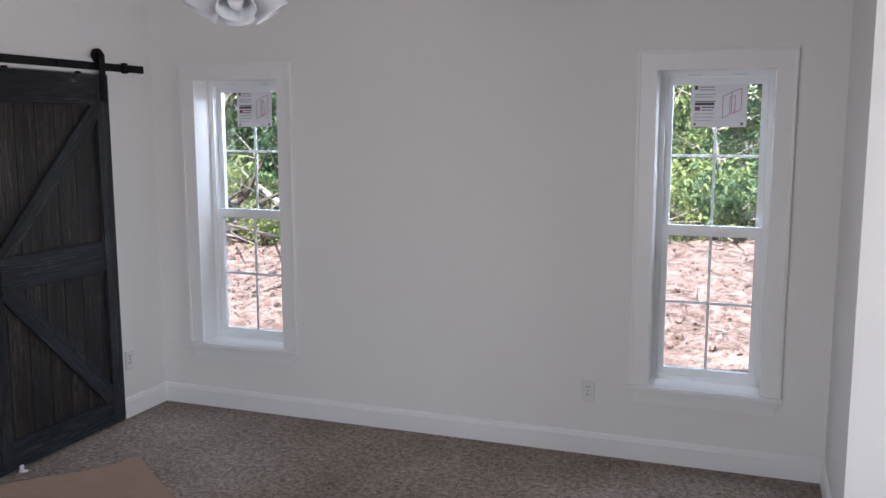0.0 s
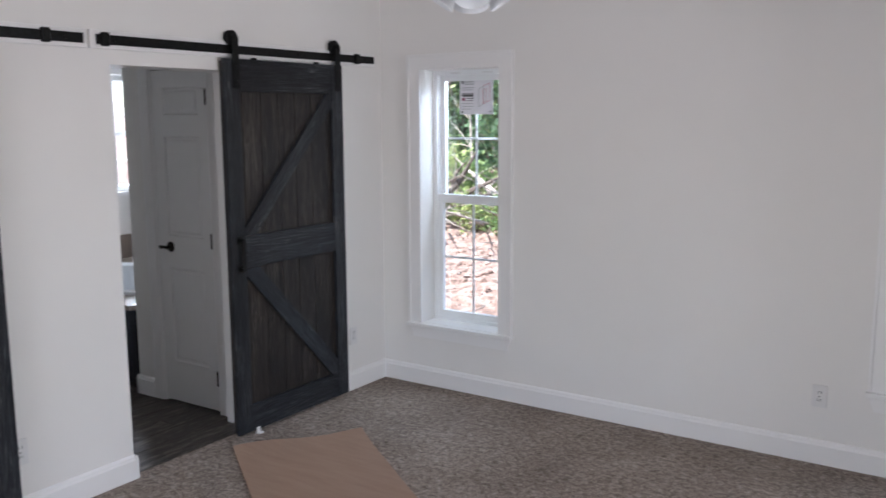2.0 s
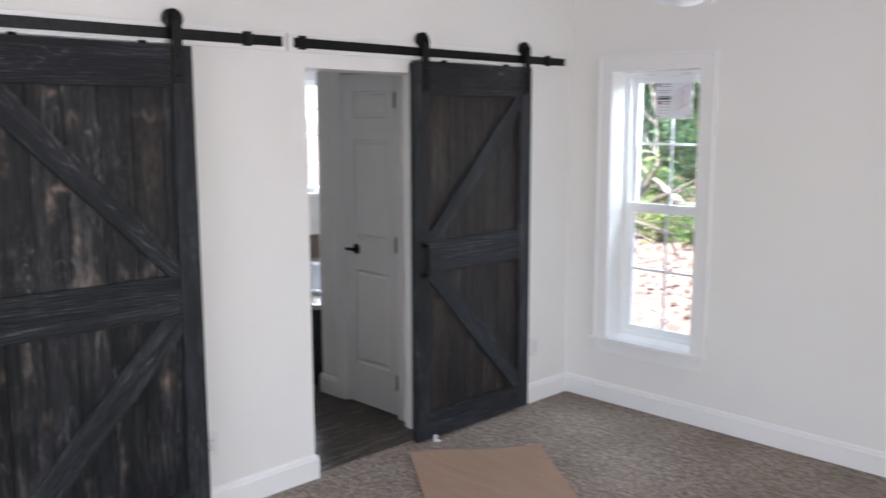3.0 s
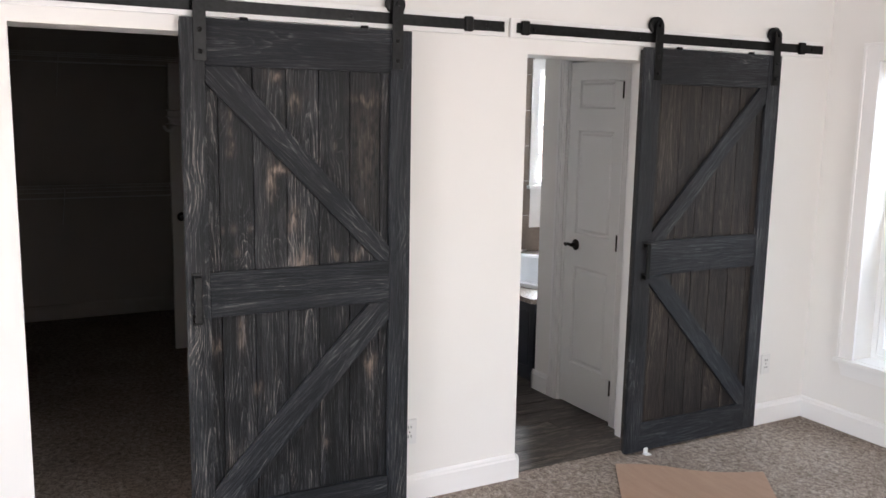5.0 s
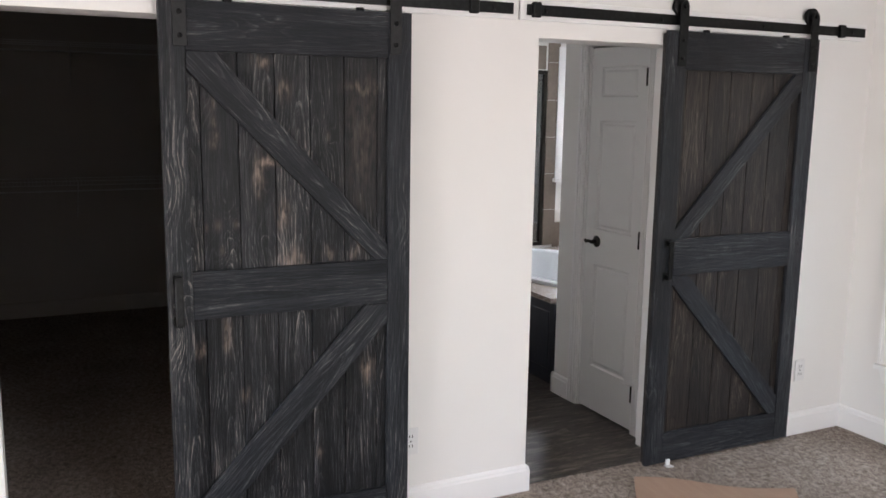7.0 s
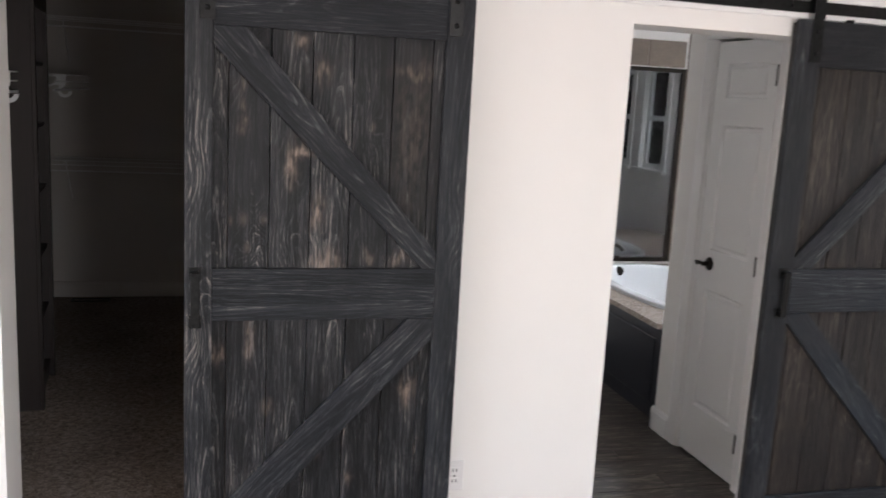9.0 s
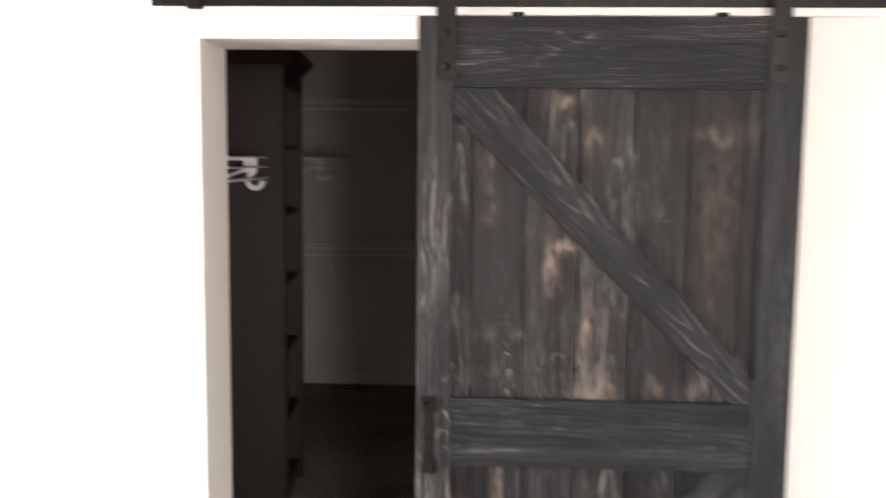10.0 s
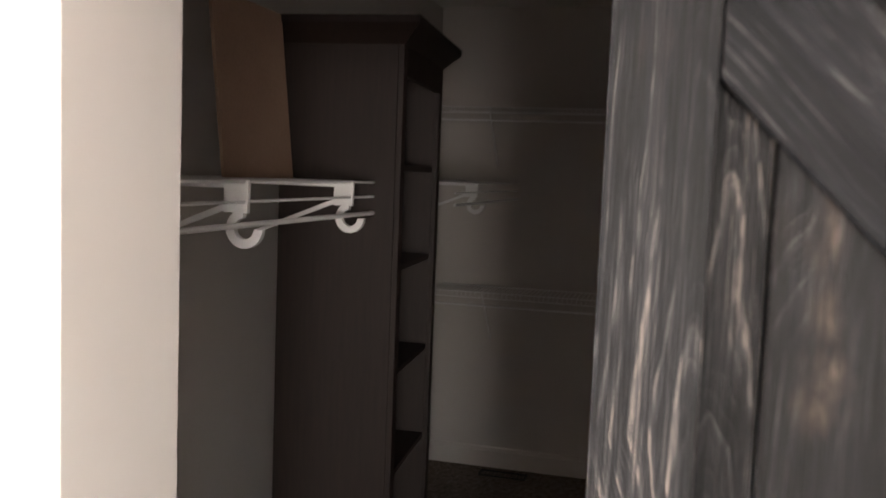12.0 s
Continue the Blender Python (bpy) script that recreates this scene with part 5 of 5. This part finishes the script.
# an uprooted stump lying in the brush
t = thing("tree_stump", (-7.9, 12.0, ground_height(-7.9, 12.0)), "dark uprooted stump lying in the brush", "stump")
bm = bmesh.new()
for _ in range(26):
    q = rng.uniform(0, 2 * math.pi)
    branch(bm, (-7.9 + rng.uniform(-0.3, 0.3), 12.0 + rng.uniform(-0.2, 0.2), ground_height(-7.9, 12.0) + rng.uniform(0.1, 0.4)), (math.cos(q), 0.6 * math.sin(q), rng.uniform(-0.1, 0.7)), rng.uniform(0.5, 1.3), rng.uniform(0.03, 0.07), 0.25, 5)
part("roots", bm, BARK, t)
bm = bmesh.new()
branch(bm, (-8.6, 12.2, ground_height(-8.6, 12.2) + 0.25), (1, -0.1, 0.05), 2.2, 0.24, 0.03, 6)
part("trunk", bm, BARK, t)

# ---- small pieces of floors and walls ----
# bathroom planks, laid along y with staggered ends
PW, PL = 0.152, 1.22
plank_mesh = {}
x = -7.498
while x < -3.64:
    y = 2.552 - rng.uniform(0, PL)
    x1 = min(x + PW, -3.632)
    while y < 5.34:
        a, b = max(y, 2.552), min(y + PL, 5.348)
        if b - a > 0.03:
            key = (round(b - a, 3), round(x1 - x, 3))
            if key not in plank_mesh:
                plank_mesh[key] = mesh_of(boxed(0, x1 - x - 0.0025, 0, b - a - 0.0025, 0, 0.012, bevel=0.001), "plank", VPLANK)
            p = new("plank", plank_mesh[key])
            p.parent = floor_bath
            p.location = (x, a, -0.0119)
        y += PL
    x = x1

# tile courses: backsplash round the tub and the tiled strip beside the shower
bs = thing("tub_backsplash", (-6.495, 5.0, 0.55), "brown stone tile backsplash round the tub", "tile backsplash", kind="structure")
tm = mesh_of(boxed(0, 0.008, 0, 0.297, 0, 0.207, bevel=0.0015), "tile", TILE)
for i in range(2):
    p = new("tile", tm)
    p.parent, p.matrix_parent_inverse = bs, Matrix.Translation(-Vector(bs.location))
    p.location = (-6.4995, 4.70 + i * 0.3, 0.552)
ts = thing("shower_tile_strip", (-6.495, 4.63, 0.57), "brown stone tile strip beside and above the shower screen", "tile", kind="structure")
tm2 = mesh_of(boxed(0, 0.008, 0, 0.115, 0, 0.297, bevel=0.0015), "tile", TILE)
for i in range(6):
    p = new("tile", tm2)
    p.parent, p.matrix_parent_inverse = ts, Matrix.Translation(-Vector(ts.location))
    p.location = (-6.4995, 4.602, 0.57 + i * 0.3)
tm3 = mesh_of(boxed(0, 0.008, 0, 0.297, 0, 0.187, bevel=0.0015), "tile", TILE)
for i in range(4):
    p = new("tile", tm3)
    p.parent, p.matrix_parent_inverse = ts, Matrix.Translation(-Vector(ts.location))
    p.location = (-6.4995, 3.385 + i * 0.3, 2.012)
